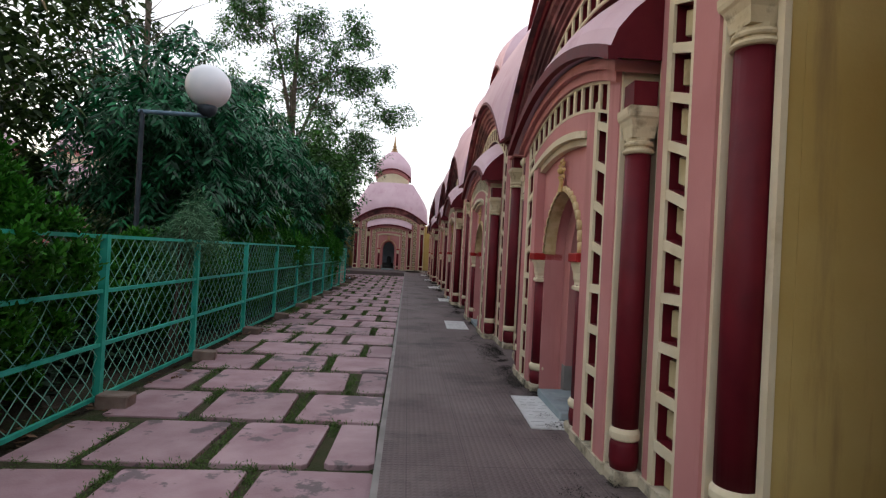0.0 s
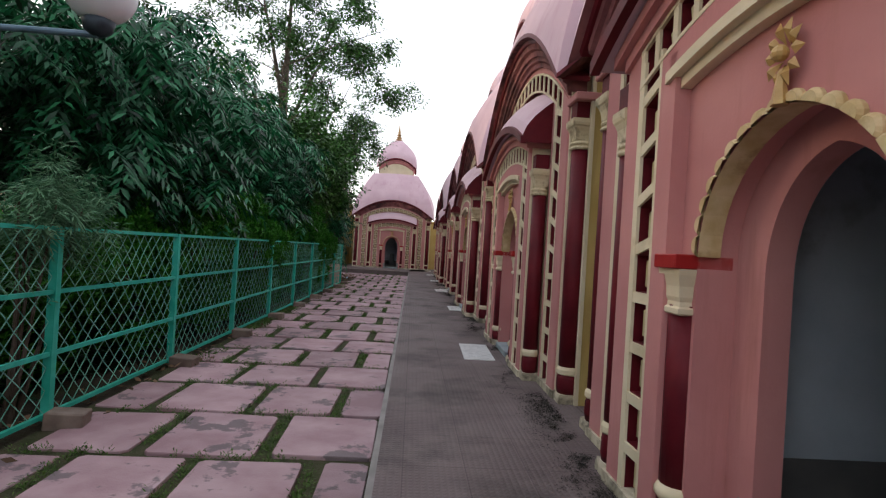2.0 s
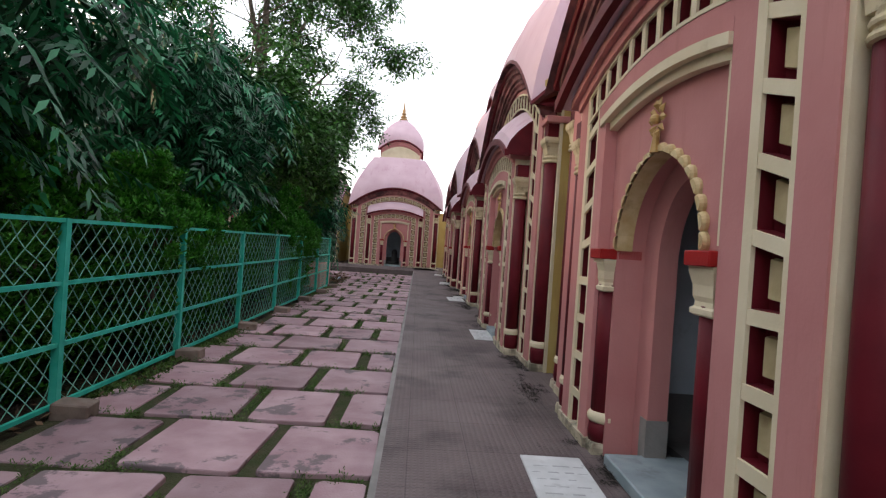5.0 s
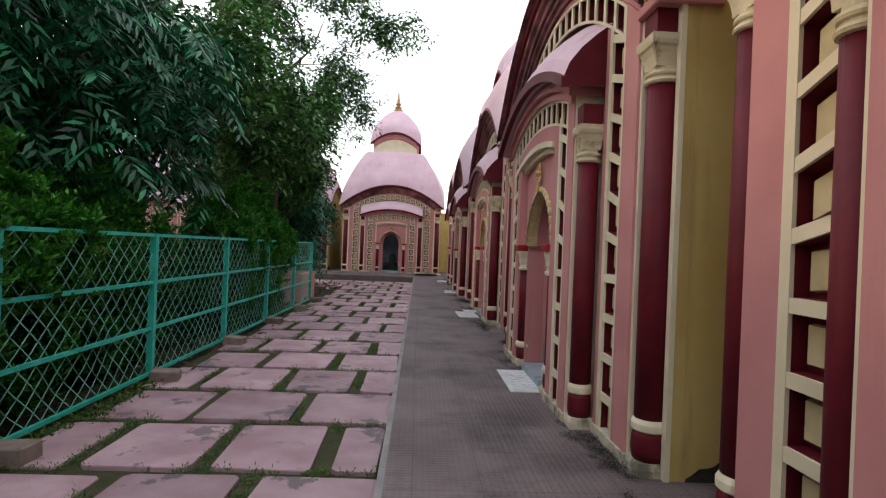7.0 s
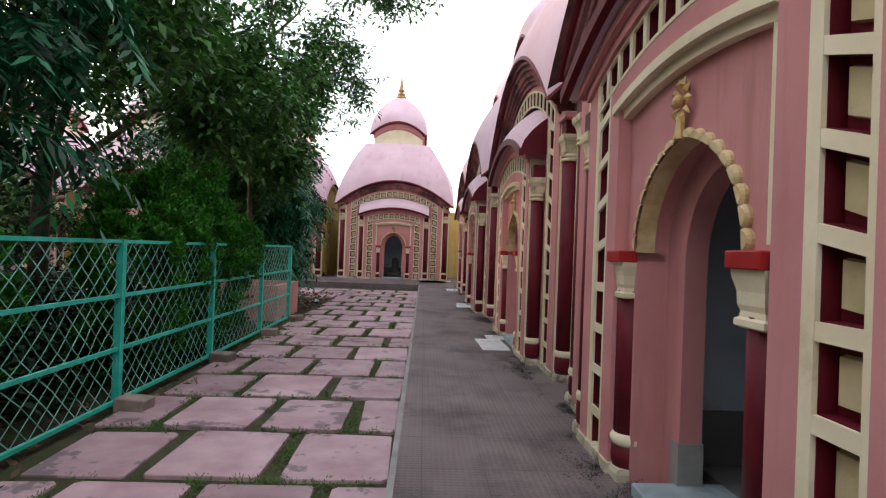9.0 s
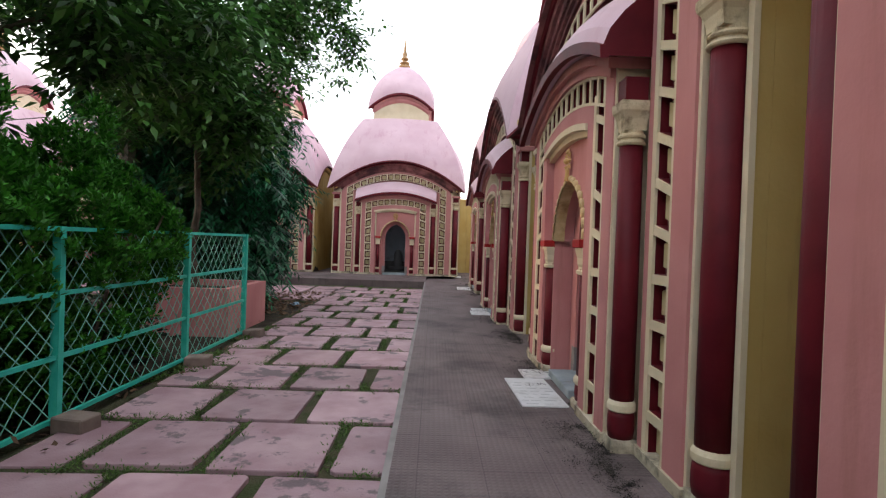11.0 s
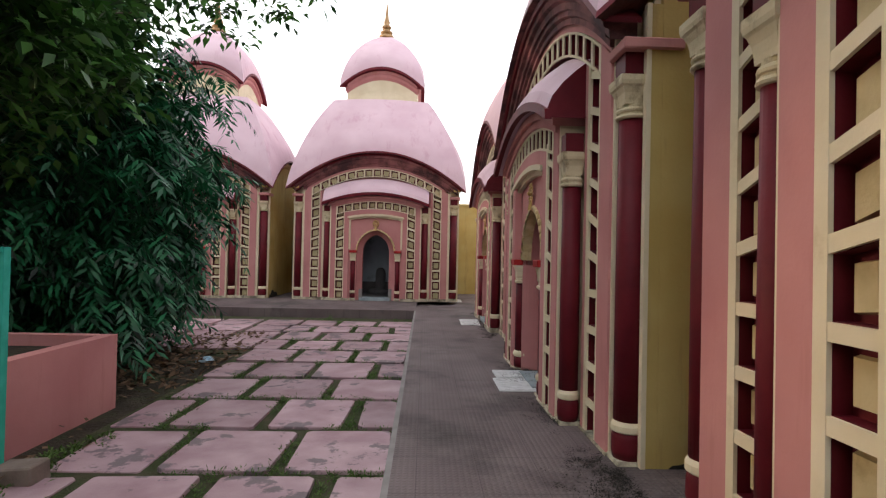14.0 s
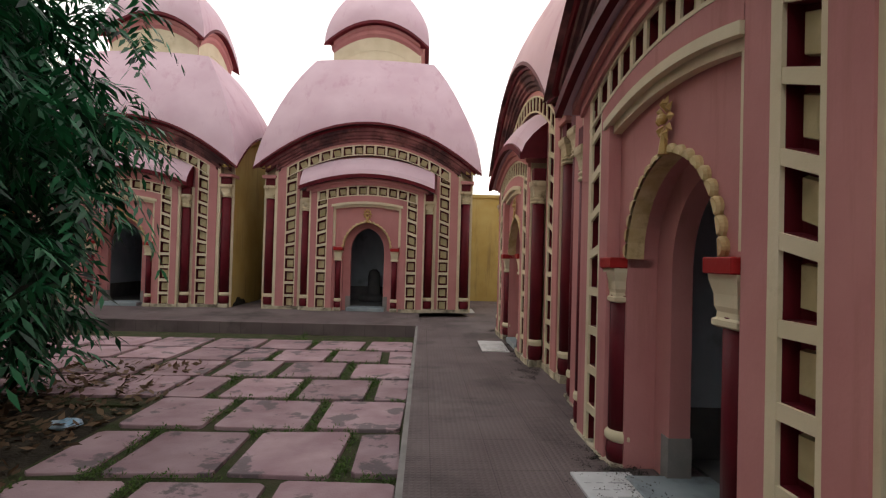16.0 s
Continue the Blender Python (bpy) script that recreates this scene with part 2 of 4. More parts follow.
# ---- the temple, built once ----
# local axes: u (x) along the front, d (y) into the building, z up; d = 0 is the face of the door block
SAG_A, SAG_B = 0.16, 0.13
MID = 2.45           # depth of the building's centre


def zA(z0):
    return lambda u: z0 - SAG_A * u * u


def zB(z0):
    return lambda u: z0 - SAG_B * u * u


ARCH_SPRING, ARCH_TOP = 1.50, 2.14


def arch_edge(half, spring, top, n=10):
    """Points of a pointed arch from (half, spring) to (0, top)."""
    pts = []
    for i in range(n + 1):
        a = i / n * math.pi / 2
        pts.append((half * math.cos(a) ** 0.9, spring + (top - spring) * (math.sin(a) * 0.9 + 0.1 * (i / n) ** 3)))
    pts[-1] = (0.0, top)
    return pts


def arched_panel(bm, half_out, ztop, d0, d1, half, spring, top, z0=0.0, cusp=0.0, n=40):
    """A wall from -half_out to half_out with an arched opening; ztop may be a function of u."""
    def edge(u):
        x = min(abs(u) / half, 1.0)
        a = math.acos(min(1, x ** (1 / 0.9))) if x > 0 else math.pi / 2
        z = spring + (top - spring) * (math.sin(a) * 0.9 + 0.1 * (a / (math.pi / 2)) ** 3)
        return z
    for a, b in ((-half_out, -half), (half, half_out)):
        band(bm, a, b, spring, ztop, d0, d1, 1)
        band(bm, a, b, z0, spring, d0, d1, 1)
    us = [half * math.sin(math.pi / 2 * i / n) for i in range(-n, n + 1)]
    for a, b in zip(us, us[1:]):
        band(bm, a, b, edge, ztop, d0, d1, 1)
    bmesh.ops.remove_doubles(bm, verts=bm.verts[:], dist=0.0005)
    return bm


def ladder_rows(z0, z1, step):
    out = []
    z = z0
    while z < z1:
        out.append(z)
        z += step
    return out


STEP = 0.305


# half-front measures of the two kinds of temple, in metres from the middle of the front
END_FRONT = dict(door=0.0, ah=0.57, dcu=0.665, dcr=0.075, abw=0.105, mo=0.84, fs=0.745, il=(0.935, 1.185), rails=(0.022, 0.022), pb=1.325, es=1.365, icu=1.465, icd=0.155, icr=0.095, icz=2.38,
                 os=1.565, op=1.635, ol=(1.70, 1.96), pc=2.155, es2=2.225, ccu=2.342, ccd=0.32, ccr=0.114, ccz=2.66, fill=2.455, end=2.51, arcs=(10, 15), hood=1.57, ex=0.0)
ROW_FRONT = dict(door=-0.045, ah=0.62, dcu=0.74, dcr=0.10, abw=0.12, mo=0.875, fs=0.80, il=(1.01, 1.31), rails=(0.065, 0.03), pb=1.50, es=1.53, icu=1.625, icd=0.10, icr=0.085, icz=2.20,
                 os=1.69, op=1.735, ol=(1.81, 2.145), pc=2.40, es2=2.43, ccu=2.535, ccd=0.30, ccr=0.105, ccz=2.58, fill=2.645, end=2.70, arcs=(12, 17), hood=1.74, ex=0.19)


def build_temple(name, m, g):
    """g: the measures of the front."""
    T = empty(name, m, "", "temple", "row of curved-roof temples", "")
    ex = g["ex"]
    door_shift = Matrix.Translation((g["door"], 0, 0))
    # body
    sideroof = lambda v: 4.28 - SAG_A * (v - MID) ** 2
    for sx in (-1, 1):
        bm = bmesh.new()
        rings = []
        for i in range(17):
            v = 0.45 + (2 * MID - 0.9) * i / 16
            rings.append([bm.verts.new(p) for p in ((sx * 1.3, v, 0), (sx * (2.50 + ex), v, 0), (sx * (2.50 + ex), v, sideroof(v)), (sx * 1.3, v, sideroof(v)))])
        for p, q in zip(rings, rings[1:]):
            for k in range(4):
                bm.faces.new((p[k], p[(k + 1) % 4], q[(k + 1) % 4], q[k]))
        bm.faces.new(rings[0])
        bm.faces.new(rings[-1])
        part("side_wall", bm, YELLOW, T, "yellow ochre plastered side wall")
        part("jamb_foot", boxes((min(sx * 0.394, sx * 0.5), max(sx * 0.394, sx * 0.5), 0.293, 0.45, 0, 0.34)), CEMENT, T, "grey cement foot of the door jamb")
        rm = random.Random(3 + sx)
        bm = bmesh.new()
        row = []
        for i in range(25):
            f = i / 24
            hh = max(0.02, 0.27 * math.sin(math.pi * min(1, f * 1.15)) ** 0.5 * (0.7 + 0.5 * noise.noise((f * 4, sx, 1.0))) + rm.uniform(-0.025, 0.025))
            row.append([bm.verts.new((sx * (2.503 + ex), 0.47 + 1.1 * f, z)) for z in (0.0, hh)])
        for p, q in zip(row, row[1:]):
            bm.faces.new((p[0], q[0], q[1], p[1]))
        part("mould_patch", bm, MOULD, T, "black mould on the wall foot")
    part("back_wall", bands((-2.50 - ex, 2.50 + ex, 0, zA(4.28), 2 * MID - 0.45, 2 * MID - 0.02)), YELLOW, T, "yellow ochre back wall")
    for d6 in ((-0.84, -0.80, 0.46, 2.8, 0.45, 2.9), (0.80, 0.84, 0.46, 2.8, 0.45, 2.9), (-0.80, 0.80, 2.76, 2.8, 0.45, 2.9)):
        part("chamber_wall", boxes(d6), BLUEWASH, T, "blue-grey washed wall of the dark chamber")
    part("chamber_ceiling", boxes((-1.3, 1.3, 0.45, 2.95, 2.9, 3.0)), BLUEWASH, T)
    for d6 in ((-0.84, -0.79, 0.46, 2.8, 0.0, 0.45), (0.79, 0.84, 0.46, 2.8, 0.0, 0.45), (-0.79, 0.79, 2.75, 2.8, 0.0, 0.45)):
        part("chamber_dado", boxes(d6), DADO, T, "dark cement dado of the chamber")
    part("chamber_floor", boxes((-0.79, 0.79, 0.6, 2.75, 0.02, 0.08)), DADO, T, "dark cement floor")
    bm = bmesh.new()
    lathe(bm, [(0.42, 0.08), (0.42, 0.2), (0.3, 0.24), (0.17, 0.26), (0.17, 0.75), (0.14, 0.88), (0.06, 0.95)], 0, 2.3, 14)
    part("altar_stone", bm, DADO, T, "dark rounded altar stone", smooth=True)
    # front wall with its doorway
    bm = bmesh.new()
    arched_panel(bm, g["pc"] - 0.06, zA(4.2), 0.30, 0.44, 0.40, 1.42, 1.98)
    part("front_wall", bm, PINK, T, "pink limewashed front wall")
    part("threshold", boxes((-0.44, 0.44, 0.03, 0.6, 0.0, 0.085)), STEP_STONE, T, "blue-grey stone threshold", 0.008)
    # door block: recessed panel, cusped arch
    bm = bmesh.new()
    arched_panel(bm, g["mo"] - 0.04, zB(2.52), 0.09, 0.299, g["ah"], ARCH_SPRING, ARCH_TOP)
    part("door_panel", bm, PINK, T, "pink panel round the cusped arch")
    # scallops of the arch
    src = None
    pts = []
    for i in range(200):
        a = i / 199 * math.pi / 2
        pts.append((g["ah"] * math.cos(a) ** 0.9, ARCH_SPRING + (ARCH_TOP - ARCH_SPRING) * (math.sin(a) * 0.9 + 0.1 * (i / 199) ** 3)))
    cum = [0.0]
    for p, q in zip(pts, pts[1:]):
        cum.append(cum[-1] + math.hypot(q[0] - p[0], q[1] - p[1]))
    K = 9
    for side in (-1, 1):
        for k in range(K):
            c = (k + 0.5) / K * cum[-1]
            j = min(range(200), key=lambda i: abs(cum[i] - c))
            (x, z), (x2, z2) = pts[j], pts[min(j + 1, 199)]
            ang = math.atan2(z2 - z, x2 - x) if j < 199 else math.pi
            if src is None:
                bm = bmesh.new()
                w = cum[-1] / K / 2 * 1.04
                prof = [(w * math.cos(t), 0.055 * math.sin(t)) for t in [math.pi * i / 8 for i in range(9)]]
                f = [bm.verts.new((a, -0.018, b - 0.03)) for a, b in prof]
                back = [bm.verts.new((a, 0.10, b - 0.03)) for a, b in prof]
                mid = [bm.verts.new((a * 0.75, -0.035, b * 0.7 - 0.026)) for a, b in prof]
                for p, q in zip(range(8), range(1, 9)):
                    bm.faces.new((f[p], f[q], back[q], back[p]))
                    bm.faces.new((mid[p], mid[q], f[q], f[p]))
                bm.faces.new(mid)
                bm.faces.new((f[0], back[0], back[8], f[8]))
                src = part("scallop", bm, CREAM, T, "gilded cream scallop of the arch", smooth=False)
                src.data.materials[0] = GILT
                ob = src
            else:
                ob = share("scallop", src, T, Matrix())
                tagged(ob, "gilded cream scallop of the arch")
            ob.matrix_basis = door_shift @ Matrix.Translation((side * x, 0.09, z)) @ Matrix.Rotation(-(ang - math.pi) if side > 0 else (ang - math.pi), 4, "Y") 
    # finial leaf and flower over the arch
    bm = bmesh.new()
    for (a, b) in (((0, 2.10), (0, 2.24)),):
        tube(bm, (0, 0.05, a[1]), (0, 0.05, b[1]), 0.035, 0.012, 6)
    for k in range(10):
        a = 2 * math.pi * k / 10
        c, s = math.cos(a), math.sin(a)
        pts4 = [(0.03, 0.0, 0.075), (0.075, 0.022, 0.05), (0.115, 0.0, 0.06), (0.075, -0.022, 0.05), (0.075, 0.0, 0.03)]
        vs = [bm.verts.new((r * c - t * s, y, 2.305 + (r * s + t * c) * 1.25)) for r, t, y in pts4]
        for i, j in ((0, 1), (1, 2), (2, 3), (3, 0)):
            bm.faces.new((vs[i], vs[j], vs[4]))
        bm.faces.new(vs[:4])
    bmesh.ops.create_uvsphere(bm, u_segments=10, v_segments=6, radius=0.034, matrix=Matrix.Translation((0, 0.04, 2.305)))
    part("flower_medallion", bm, GOLD, T, "gilded stucco flower")
    # frame mouldings round the door panel
    mo = g["mo"]
    bm = bands((-mo + 0.02, mo - 0.02, zB(2.48), zB(2.54), 0.03, 0.2), (-mo, mo, zB(2.54), zB(2.60), -0.02, 0.2))
    part("arched_moulding", bm, CREAM, T, "cream arched moulding")
    for s in (-1, 1):
        part("frame_strip", bands((s * g["fs"], s * (mo - 0.04), ARCH_SPRING + 0.03, zB(2.49), 0.035, 0.2, 2)), CREAM, T)
    part("frame_head", bands((-mo, mo, zB(2.60), zB(2.74), 0.0, 0.2)), PINK, T)
    # door columns
    for s in (-1, 1):
        u, r = s * g["dcu"], g["dcr"]
        bm = bmesh.new()
        lathe(bm, [(r, 0.30), (r, 1.24)], u, 0.12, 16)
        col = part("door_column", bm, RED, T, "dark red half column", smooth=True)
        bm = boxes((u - r * 1.15, u + r * 1.15, 0.005, 0.2, 0.0, 0.05))
        stack(bm, [(r * 1.18, r * 1.2, 0.05), (r * 1.06, r * 1.06, 0.08)], u, 0.12)
        part("column_foot", bm, FOOT, col)
        part("column_dado", lathe(bmesh.new(), [(r * 1.05, 0.08), (r * 1.12, 0.14), (r * 1.05, 0.22)], u, 0.12, 16), RED, col, smooth=True)
        part("ring", lathe(bmesh.new(), [(r * 1.06, 0.22), (r * 1.22, 0.24), (r * 1.22, 0.27), (r * 1.03, 0.30)], u, 0.12, 16), CREAM, col, smooth=True)
        q = g["abw"]
        part("capital", stack(bmesh.new(), [(q * 0.72, q * 0.8, 1.19), (q * 0.86, q * 0.92, 1.20), (q * 0.86, q * 0.92, 1.225), (q * 0.74, q * 0.8, 1.235), (q * 0.70, q * 0.78, 1.26), (q * 0.78, q * 0.86, 1.285), (q * 0.80, q * 0.88, 1.34), (q * 0.95, q * 1.0, 1.40), (q * 0.98, q * 1.02, 1.43)], u, 0.12), CREAM, col)
        part("abacus", boxes((u - q, u + q, -0.03, 0.28, 1.43, 1.505)), BRIGHT_RED, col, "bright red capital block", 0.006)
    if g["door"]:
        for ob in T.children:
            if ob.name.split(".")[0] in ("door_panel", "flower_medallion", "arched_moulding", "frame_strip", "frame_head", "door_column", "threshold", "front_wall", "jamb_foot"):
                ob.matrix_basis = door_shift
    # ladders of panels
    cell = {}

    def panel_at(uc, zc, d, tilt, w, h, shear=0.0):
        key = (round(w, 3), round(h, 3), round(shear, 2))
        mm = Matrix.Translation((uc, d, zc)) @ Matrix.Rotation(tilt, 4, "Y")
        if key not in cell:
            bm = bmesh.new()
            a, b = w / 2, h / 2
            f = [bm.verts.new((x, -0.016, z + shear * x)) for x, z in ((-a, -b), (a, -b), (a, b), (-a, b))]
            a, b = a + 0.012, b + 0.012
            g = [bm.verts.new((x, 0.03, z + shear * x)) for x, z in ((-a, -b), (a, -b), (a, b), (-a, b))]
            bm.faces.new(f)
            for i in range(4):
                bm.faces.new((f[i], f[(i + 1) % 4], g[(i + 1) % 4], g[i]))
            cell[key] = part("panel", bm, PANEL, T)
            cell[key].matrix_basis = mm
        else:
            share("panel", cell[key], T, mm)

    def slant(z):
        return 0.34 * min(1.0, max(0.0, (z - 1.25) / 0.45))

    def ladder(s, span, ztop, d):
        """An upright ladder: red ground, cream rails and rungs, a panel in each opening; upper rungs fall outwards."""
        a, b = (span[0], span[1]) if s > 0 else (-span[1], -span[0])
        wide, thin = g["rails"]
        uc = (span[0] + span[1]) / 2
        rows = ladder_rows(0.02, ztop - 0.12, STEP)
        part("ladder_ground", bands((a, b, 0.0, ztop, d + 0.09, d + 0.12, 1)), RED, T, "dark red recesses")
        for nm, mat, d0, d1, e in (("ladder_lining", RED, d + 0.02, d + 0.092, 0.003), ("ladder_frame", CREAM, d, d + 0.02, 0.0)):
            p, q = a + wide + e, b - thin - e
            bm = bands((a, p, 0, ztop, d0, d1, 1), (q, b, 0, ztop, d0, d1, 1))
            for z in rows[1:]:
                k = slant(z)
                lo = lambda u, z=z, k=k, e=e: z - 0.032 - e - k * (abs(u) - uc)
                hi = lambda u, z=z, k=k, e=e: z + 0.032 + e - k * (abs(u) - uc)
                band(bm, p, q, lo, hi, d0 + 0.003, d1, 1)
            part(nm, bm, mat, T, "cream ladder of rails and rungs" if mat is CREAM else "dark red lining of the recesses")
        for z in rows:
            panel_at((a + wide + b - thin) / 2, z + STEP / 2, d + 0.078, 0, b - a - wide - thin - 0.075, STEP - 0.064 - 0.085, -s * slant(z + STEP / 2))

    def arc_ladder(u0, zc, hgt, sag, d, count):
        lo, hi = (lambda u: zc - hgt / 2 - sag * u * u), (lambda u: zc + hgt / 2 - sag * u * u)
        part("ladder_ground", bands((-u0, u0, lo, hi, d + 0.09, d + 0.12)), RED, T, "dark red recesses")
        wdt = 2 * u0 / count
        for nm, mat, d0, d1, g in (("ladder_lining", RED, d + 0.02, d + 0.092, 0.003), ("ladder_frame", CREAM, d, d + 0.02, 0.0)):
            w = 0.024 + g
            bm = bands((-u0, u0, lo, lambda u: lo(u) + w, d0, d1), (-u0, u0, lambda u: hi(u) - w, hi, d0, d1))
            for i in range(count + 1):
                u = -u0 + i * wdt
                ub = max(min(u, u0 - 0.027), -u0 + 0.027)
                band(bm, ub - 0.027 - g, ub + 0.027 + g, lambda x: lo(x) + w, lambda x: hi(x) - w, d0 + 0.003, d1, 1)
            part(nm, bm, mat, T, "cream arched ladder of rails and rungs" if mat is CREAM else "dark red lining of the recesses")
        for i in range(count):
            u = -u0 + (i + 0.5) * wdt
            panel_at(u, zc - sag * u * u, d + 0.078, math.atan(2 * sag * u), wdt - 0.115, hgt - 0.12)

    for s in (-1, 1):
        ladder(s, g["il"], 2.90 - SAG_B * g["il"][1] ** 2, 0.0)
        ladder(s, g["ol"], 3.72 - SAG_A * g["ol"][0] ** 2, 0.18)
        # pilaster strips between
        part("pilaster", bands((s * (mo - 0.04), s * g["il"][0], 0, zB(2.70), 0.0, 0.30, 3)), PINK, T, "pink pilaster strip")
        part("pilaster", bands((s * g["il"][1], s * g["pb"], 0, zB(3.12), 0.0, 0.30, 3)), PINK, T, "pink pilaster strip")
        part("edge_strip", bands((s * g["pb"], s * g["es"], 0, zB(3.15), 0.012, 0.30, 1)), CREAM, T)
        part("pilaster", bands((s * g["op"], s * g["ol"][0], 0, zA(3.72), 0.18, 0.32, 3)), PINK, T, "pink pilaster strip")
        part("edge_strip", bands((s * g["os"], s * g["op"], 0, zB(3.17), 0.195, 0.32, 1)), CREAM, T)
        part("pilaster", bands((s * g["ol"][1], s * g["pc"], 0, zA(4.0), 0.18, 0.40, 3)), PINK, T, "pink pilaster strip")
        part("edge_strip", bands((s * g["pc"], s * g["es2"], 0, 3.35, 0.20, 0.40, 1)), CREAM, T)
        part("edge_strip", bands((s * g["fill"], s * g["end"], 0, 3.35, 0.33, 0.365, 1)), CREAM, T)
        part("side_return", bands((s * (g["end"] - 0.035), s * (g["end"] - 0.012), 0, 3.35, 0.3652, 0.449, 1)), YELLOW, T)
        part("corner_fill", bands((s * g["es2"], s * g["fill"], 0, 3.4, 0.40, 0.449, 1)), CREAM, T)
        # the large columns
        for uc, dc, r, zc, nm in ((g["icu"], g["icd"], g["icr"], g["icz"], "inner_column"), (g["ccu"], g["ccd"], g["ccr"], g["ccz"], "corner_column")):
            u = s * uc
            k = r / 0.112
            bm = bmesh.new()
            lathe(bm, [(r, 0.34), (r * 1.01, zc * 0.5), (r * 0.96, zc)], u, dc, 20)
            col = part(nm, bm, RED, T, "dark red round column", smooth=True)
            part("column_foot", stack(bmesh.new(), [(r * 1.15, r * 1.15, 0), (r * 1.15, r * 1.15, 0.05), (r * 1.05, r * 1.05, 0.09)], u, dc), FOOT, col)
            part("column_dado", lathe(bmesh.new(), [(r * 1.02, 0.09), (r * 1.12, 0.15), (r * 1.1, 0.24), (r, 0.28)], u, dc, 20), RED, col, smooth=True)
            part("ring", lathe(bmesh.new(), [(r * 0.98, 0.275), (r * 1.16, 0.29), (r * 1.16, 0.33), (r, 0.36)], u, dc, 20), CREAM, col)
            z = zc
            rings = [(0.96, -0.035), (1.14, -0.03), (1.20, -0.018), (1.14, -0.004), (1.0, 0.0), (1.0, 0.012), (1.12, 0.018), (1.16, 0.03), (1.10, 0.044), (0.94, 0.05), (0.94, 0.075)]
            capital = part("capital", lathe(bmesh.new(), [(r * f, z + h) for f, h in rings], u, dc, 20), CAPITAL, col, "weathered cream ringed capital")
            bell = [(0.88, 0.07), (0.90, 0.10), (0.98, 0.15), (1.12, 0.185), (1.14, 0.19), (1.26, 0.205), (1.32, 0.23), (1.32, 0.27)]
            part("abacus", stack(bmesh.new(), [(r * f, r * f, z + h) for f, h in bell], u, dc), CAPITAL, capital)
            part("impost", stack(bmesh.new(), [(r * 0.95, r * 0.95, z + 0.27), (r * 0.95, r * 0.95, z + 0.44)], u, dc), RED, col)
        part("plinth", bands((s * (mo - 0.06), s * (g["es"] + 0.007), 0, 0.075, -0.018, 0.2, 1)), FOOT, T, "stained plaster foot of the wall")
        part("plinth", bands((s * g["os"], s * (g["es2"] + 0.01), 0, 0.075, 0.162, 0.3, 1)), FOOT, T, "stained plaster foot of the wall")
        part("recess", bands((s * (g["es"] - 0.003), s * (g["os"] + 0.01), 0, 3.05, 0.31, 0.36, 1)), PINK, T)
        part("impost_slab", boxes((min(s * (2.2 + ex), s * (2.53 + ex)), max(s * (2.2 + ex), s * (2.53 + ex)), 0.16, 0.60, g["ccz"] + 0.44, g["ccz"] + 0.52)), PINK, T, "", 0.01)
    arc_ladder(g["il"][1], 2.86, 0.24, SAG_B, -0.004, g["arcs"][0])
    arc_ladder(g["ol"][1], 3.86, 0.25, SAG_A, 0.176, g["arcs"][1])
    part("spandrel", bands((-g["il"][0], g["il"][0], zB(2.66), zB(2.745), 0.001, 0.30)), PINK, T)
    part("hood_bed", bands((-g["pb"], g["pb"], zB(2.98), zB(3.13), -0.03, 0.30), (-g["hood"] + 0.15, g["hood"] - 0.15, zB(3.06), zB(3.14), -0.075, 0.30)), PINK, T, "pink mouldings under the hood")
    # curved hood over the door block
    drop = lambda u: SAG_B * u * u
    bm = sweep(bmesh.new(), [(-0.17, 3.22), (-0.12, 3.35), (-0.02, 3.48), (0.10, 3.59), (0.22, 3.68), (0.24, 3.68), (0.24, 3.16), (-0.12, 3.16)], -g["hood"], g["hood"], drop)
    hood = part("hood", bm, [ROOF, RED], T, "curved lilac-pink hood over the door", smooth=False)
    for p in hood.data.polygons:
        nx, ny, nz = p.normal
        if abs(nx) > 0.9:
            p.material_index = 1
    part("hood_lip", sweep(bmesh.new(), [(-0.185, 3.145), (-0.19, 3.235), (-0.15, 3.24), (-0.12, 3.15)], -g["hood"] - 0.02, g["hood"] + 0.02, drop), RED, hood, "dark red lip")
    # cornice under the main roof
    dA = lambda u: SAG_A * u * u
    part("frieze", bands((-g["pc"] + 0.05, g["pc"] - 0.05, zA(3.985), zA(4.10), 0.20, 0.4)), PINK, T)
    part("cornice", sweep(bmesh.new(), [(0.165, 4.06), (0.165, 4.12), (0.13, 4.14), (0.13, 4.20), (0.3, 4.20), (0.3, 4.06)], -2.2 - ex, 2.2 + ex, dA), DARK_MAROON, T, "dark maroon stepped cornice")
    part("cornice", sweep(bmesh.new(), [(0.10, 4.20), (0.09, 4.27), (0.05, 4.29), (0.04, 4.36), (0.3, 4.36), (0.3, 4.20)], -2.44 - ex * 0.8, 2.44 + ex * 0.8, dA), DARK_MAROON, T, "dark maroon stepped cornice")
    part("cornice_shadow_band", sweep(bmesh.new(), [(0.01, 4.36), (-0.01, 4.40), (0.3, 4.40), (0.3, 4.36)], -2.54 - ex * 0.7, 2.54 + ex * 0.7, dA), RED, T, "dark red band under the roof edge")
    for s in (-1, 1):
        # side cornices
        bm = bmesh.new()
        sweep(bm, [(-0.02, 4.22), (-0.08, 4.30), (-0.08, 4.38), (0.2, 4.38), (0.2, 4.22)], -2.36, 2.36, dA)
        ob = part("side_cornice", bm, YELLOW, T, "yellow side cornice")
        ob.matrix_basis = Matrix.Translation((s * (2.52 + ex), MID, 0)) @ Matrix.Rotation(s * math.pi / 2, 4, "Z")

